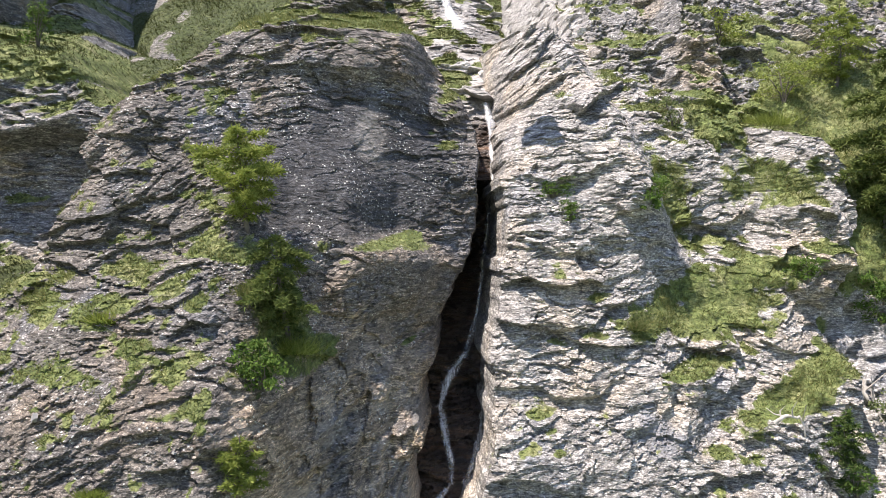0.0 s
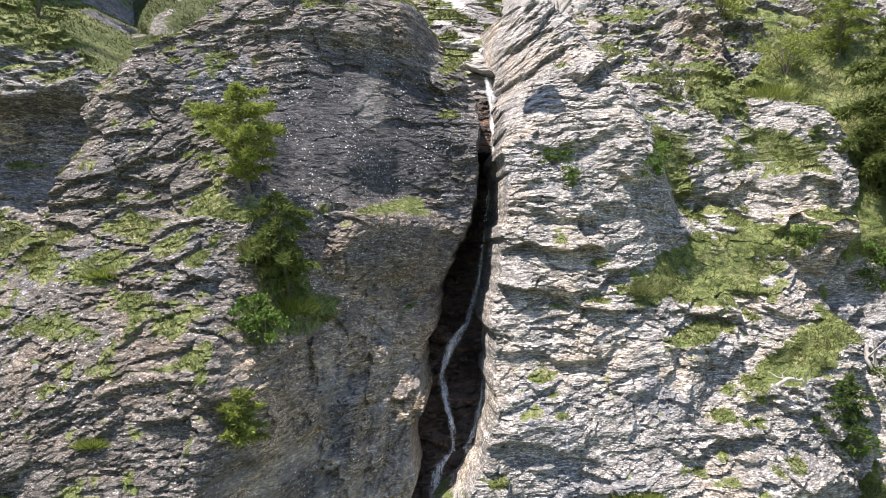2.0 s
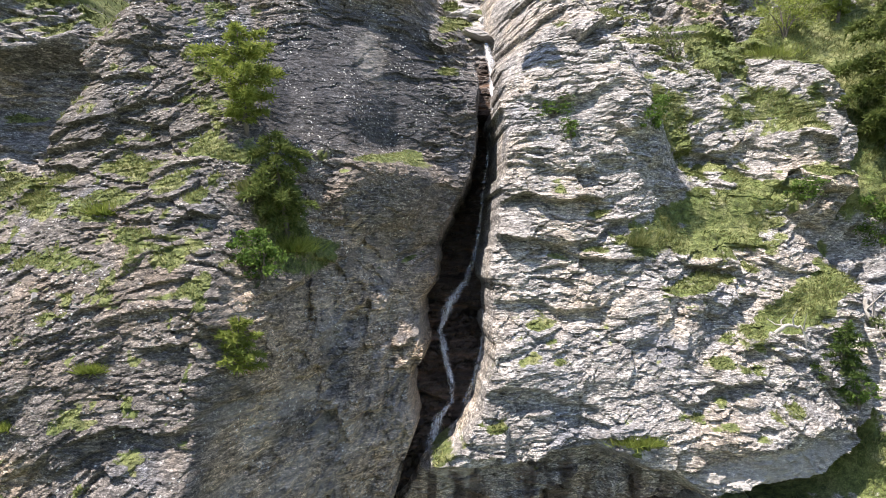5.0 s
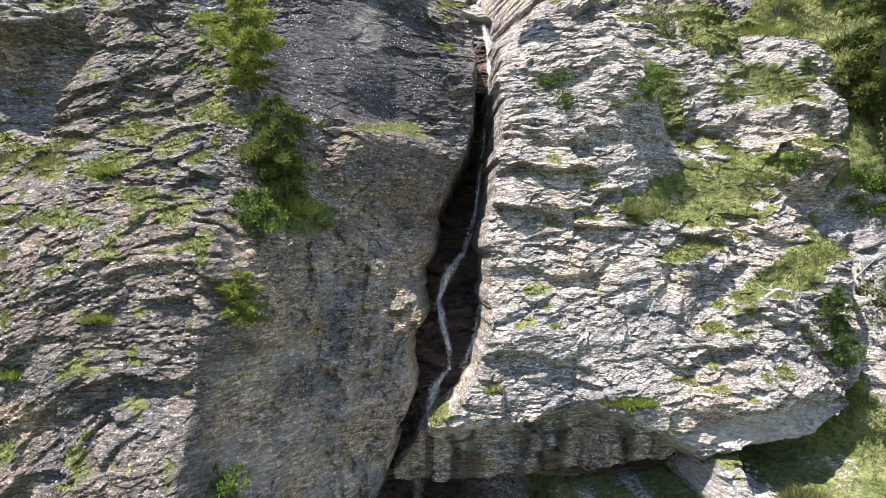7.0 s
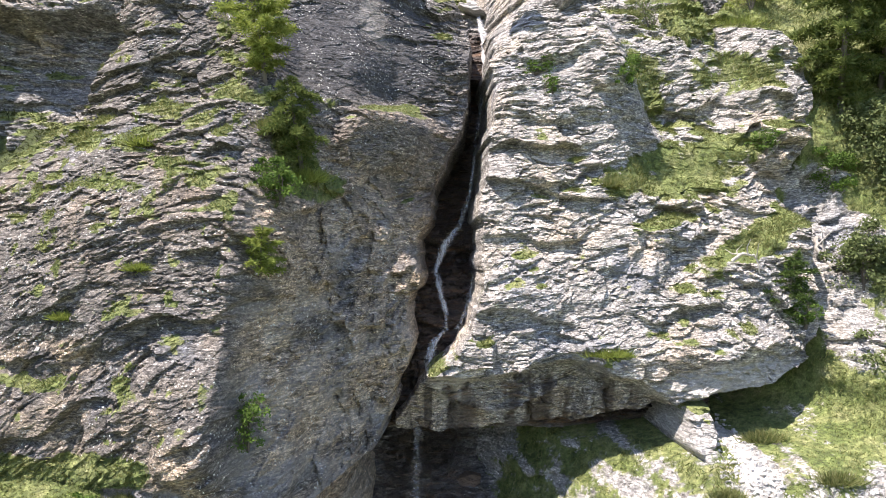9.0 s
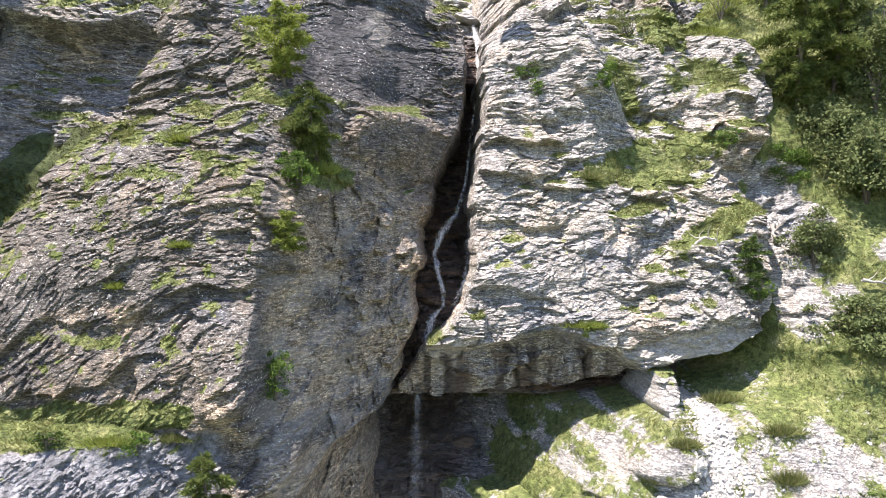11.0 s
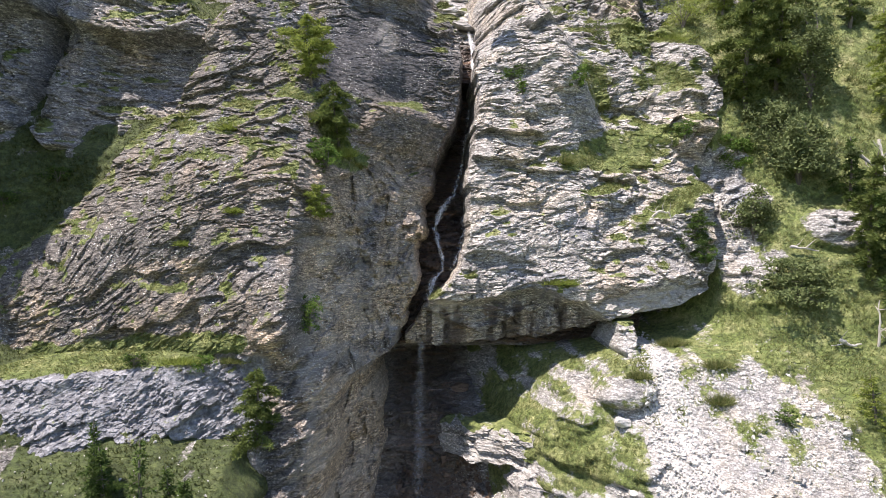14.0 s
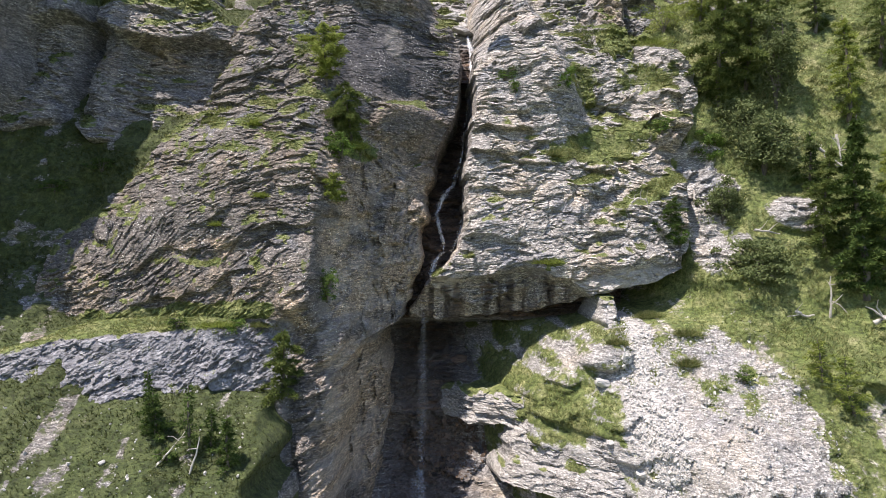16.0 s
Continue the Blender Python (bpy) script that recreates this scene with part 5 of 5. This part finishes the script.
# ---- loose stones ----
def boulder(label, place, size, seed, mat=None):
    """A broken stone: a chopped and roughened block."""
    rng = np.random.RandomState(seed)
    bm = bmesh.new()
    bmesh.ops.create_icosphere(bm, subdivisions=4, radius=0.5)
    cuts = [(Vector(rng.normal(size=3)).normalized(), rng.uniform(0.22, 0.38)) for _ in range(13)]
    for v in bm.verts:
        d = v.co.normalized()
        for c, deep in cuts:
            over = v.co.dot(c) - deep
            if over > 0:
                v.co -= c * over
        v.co += d * (0.05 * noise.noise(v.co * 6 + Vector((seed, 0, 0))) + 0.025 * noise.noise(v.co * 17 + Vector((seed, 3, 0))))
    bmesh.ops.scale(bm, vec=size, verts=bm.verts)
    me = bpy.data.meshes.new("boulder")
    bm.to_mesh(me)
    bm.free()
    me.materials.append(mat or STONE)
    ob = new("boulder", me)
    ob.location = place
    ob.rotation_euler = (0.2 * rng.normal(), 0.2 * rng.normal(), rng.uniform(0, 6))
    return tagged(ob, label, "boulder")


for label, x, z, form, size, seed in (
        ("pale rounded boulder on the grass", 9.8, 8.1, "hillside", (1.4, 1.1, 0.85), 1),
        ("pale block on the scree", 9.8, 5.2, "hillside", (0.9, 0.8, 0.6), 2),
        ("pale block on the scree", 11.2, 3.8, "hillside", (1.0, 0.8, 0.6), 3),
        ("pale block on the scree", 12.3, 4.8, "hillside", (0.8, 0.6, 0.5), 4),
        ("pale block on the scree", 13.4, 6.1, "hillside", (0.6, 0.5, 0.4), 5),
        ("white stone on the grass", 18.9, 10.4, "hillside", (0.5, 0.4, 0.35), 6),
        ("white stone on the grass", 19.2, 9.3, "hillside", (0.45, 0.4, 0.35), 7),
        ("white stone on the grass", -14.9, 6.5, "gully", (0.45, 0.4, 0.35), 8),
        ("white stone on the grass", -12.2, 5.4, "gully", (0.4, 0.35, 0.3), 9),
        ("white stone on the grass", -20.5, 15.0, "gully", (0.4, 0.35, 0.3), 10),
        ("brown fallen block under the overhang", 1.6, 7.9, "chasm", (2.2, 1.4, 1.0), 11),
        ("white block on the upper rock", 8.6, 39.5, "upper_crag", (1.2, 0.9, 0.7), 12)):
    boulder(label, (x, depth(x, z, form) + 0.1 - 0.35 * ("rounded" in label), z), size, seed, BROWN_STONE if "brown" in label else STONE)
boulder("flat grey slab wedged above the falls", (2.2, 42.2, 35.35), (3.0, 2.8, 0.8), 21, GREY_STONE)
for label, x, z, size, seed in (("pale slab beside the upper stream", 1.5, 40.2, (3.6, 2.6, 1.4), 22), ("pale slab beside the upper stream", 0.6, 40.9, (2.0, 1.6, 1.0), 23), ("pale block beside the upper stream", 1.6, 38.0, (1.2, 1.0, 0.8), 24), ("pale block beside the upper stream", 2.6, 37.4, (0.9, 0.8, 0.6), 25)):
    boulder(label, (x, min(depth(x, z, "chasm"), depth(x, z, "buttress")) + 0.3, z), size, seed)


def rubble(label, form, cx, cz, rx, rz, count, lo, hi, seed, mat=STONE):
    """Loose broken stones lying on a face."""
    rng = np.random.RandomState(seed)
    t = rng.uniform(0, 2 * np.pi, count)
    r = np.sqrt(rng.rand(count))
    box = np.array([[i, j, k] for i in (-1, 1) for j in (-1, 1) for k in (-1, 1)], float)
    quads = np.array([[0, 1, 3, 2], [4, 6, 7, 5], [0, 4, 5, 1], [2, 3, 7, 6], [0, 2, 6, 4], [1, 5, 7, 3]])
    pieces = []
    for k in range(count):
        x, z = cx + rx * r[k] * math.cos(t[k]) , cz + rz * r[k] * math.sin(t[k])
        s = lo * (hi / lo) ** (rng.rand() ** 2.5)
        m = Euler(rng.uniform(0, 6, 3)).to_matrix()
        b = (box * rng.uniform(0.6, 1.3, (8, 3)) * s * [0.6, 0.5, 0.35]) @ np.array(m)
        pieces.append((b + [x, depth(x, z, form) - 0.1 * s, z], quads))
    return tagged(new("rubble", mesh("rubble", *joined(pieces), mat)), label, "stones", kind="stuff")


rubble("white broken scree in a narrow chute", "hillside", 12.2, 8.0, 1.2, 5.4, 5200, 0.03, 0.20, 1)
rubble("scattered pale stones on the slope", "hillside", 15.8, 6.2, 5.2, 4.8, 5200, 0.03, 0.17, 2)
rubble("scattered pale stones on the grass", "gully", -15, 6.5, 7.5, 3.2, 420, 0.03, 0.16, 3)
rubble("brown stones under the falls", "chasm", 0.5, 2.6, 3.0, 1.6, 420, 0.08, 0.35, 4, BROWN_STONE)
rubble("loose white stones on the bluff", "bluff", -11, 19.5, 5.0, 7.0, 70, 0.05, 0.18, 5, GREY_STONE)


# ---- dead wood ----
def dead_wood(name, label, place, points, radius, seed, branches=3):
    """A bleached fallen trunk with broken branch stubs."""
    rng = np.random.RandomState(seed)
    p = np.array(points, float)
    u = np.linspace(0, 1, 12)
    run = np.linspace(0, 1, len(p))
    line = np.stack([np.interp(u, run, p[:, k]) for k in range(3)], 1) + rng.normal(0, 0.25 * radius, (12, 3))
    ob = new(name)
    ob.location = place
    part("stem", mesh("stem", *tube(line, radius * (1.1 - 0.75 * u), 7), DEAD, True), ob)
    for _ in range(branches):
        k = rng.randint(2, 10)
        e = line[k] + rng.normal(0, 5 * radius, 3) + [0, -2 * radius, 3 * radius]
        part("branch", mesh("branch", *tube([line[k], (line[k] + e) / 2 + rng.normal(0, radius, 3), e], [radius * 0.45, radius * 0.3, radius * 0.12], 5), DEAD, True), ob)
    return tagged(ob, label, "dead wood")


for name, label, x, z, form, pts, r, seed, n in (
        ("dead_root", "bleached twisted root at the edge of the rock", 18.4, 19.4, "hillside", [(0, -0.2, 0.9), (-0.1, -0.4, 0.3), (0.3, -0.5, -0.3), (0.7, -0.7, -1.0)], 0.11, 1, 5),
        ("dead_tree", "white dead tree lying on the grass", 27.9, 22.4, "hillside", [(-1.6, -0.4, 1.2), (-0.6, -0.5, 0.3), (0.2, -0.6, -0.3), (0.9, -0.8, -0.9)], 0.12, 2, 6),
        ("dead_tree", "white dead limb on the grass", 28.3, 22.8, "hillside", [(-0.1, -0.3, 1.4), (0.0, -0.5, 0.4), (0.1, -0.6, -0.6)], 0.09, 3, 4),
        ("log", "thin bleached log leaning down the slope", 19.1, 15.0, "hillside", [(-0.1, -0.3, 0.2), (0.5, -1.0, -0.8), (1.4, -1.9, -2.3)], 0.09, 4, 2),
        ("stump", "grey uprooted stump on the grass", 26.9, 11.4, "hillside", [(-0.5, -0.3, 0.1), (0, -0.5, 0.6), (0.5, -0.5, 0.2)], 0.16, 5, 8),
        ("log", "short bleached log on the grass", 22.7, 12.0, "hillside", [(-0.5, -0.3, 0.2), (0.1, -0.4, -0.1), (0.6, -0.4, 0.0)], 0.10, 6, 2),
        ("snag", "dead standing pole on the slope", 24.4, 11.8, "hillside", [(0, 0.1, -0.2), (0.05, 0, 1.2), (0, 0, 2.6)], 0.08, 7, 5),
        ("log", "thin dead stem on the lower grass", -11.8, 6.8, "gully", [(-0.6, -0.5, -0.4), (0.2, -0.5, 0.5), (0.7, -0.4, 1.2)], 0.05, 8, 2),
        ("log", "thin dead stem on the lower grass", -10.6, 6.7, "gully", [(-0.2, -0.5, -0.5), (0.1, -0.5, 0.4), (0.2, -0.4, 1.1)], 0.05, 9, 2),
        ("dead_root", "twisted dead root on the grassy shelf", 13.7, 19.1, "buttress", [(-0.7, -0.4, 0.1), (-0.3, -0.6, 0.4), (0.3, -0.5, 0.3), (0.5, -0.5, -0.5)], 0.08, 10, 4),
        ("log", "bleached log on the slope", 21.9, 17.2, "hillside", [(-0.8, -0.3, 0.2), (0, -0.4, 0.05), (0.9, -0.4, -0.1)], 0.09, 11, 2)):
    dead_wood(name, label, (x, depth(x, z, form), z), pts, r, seed, n)
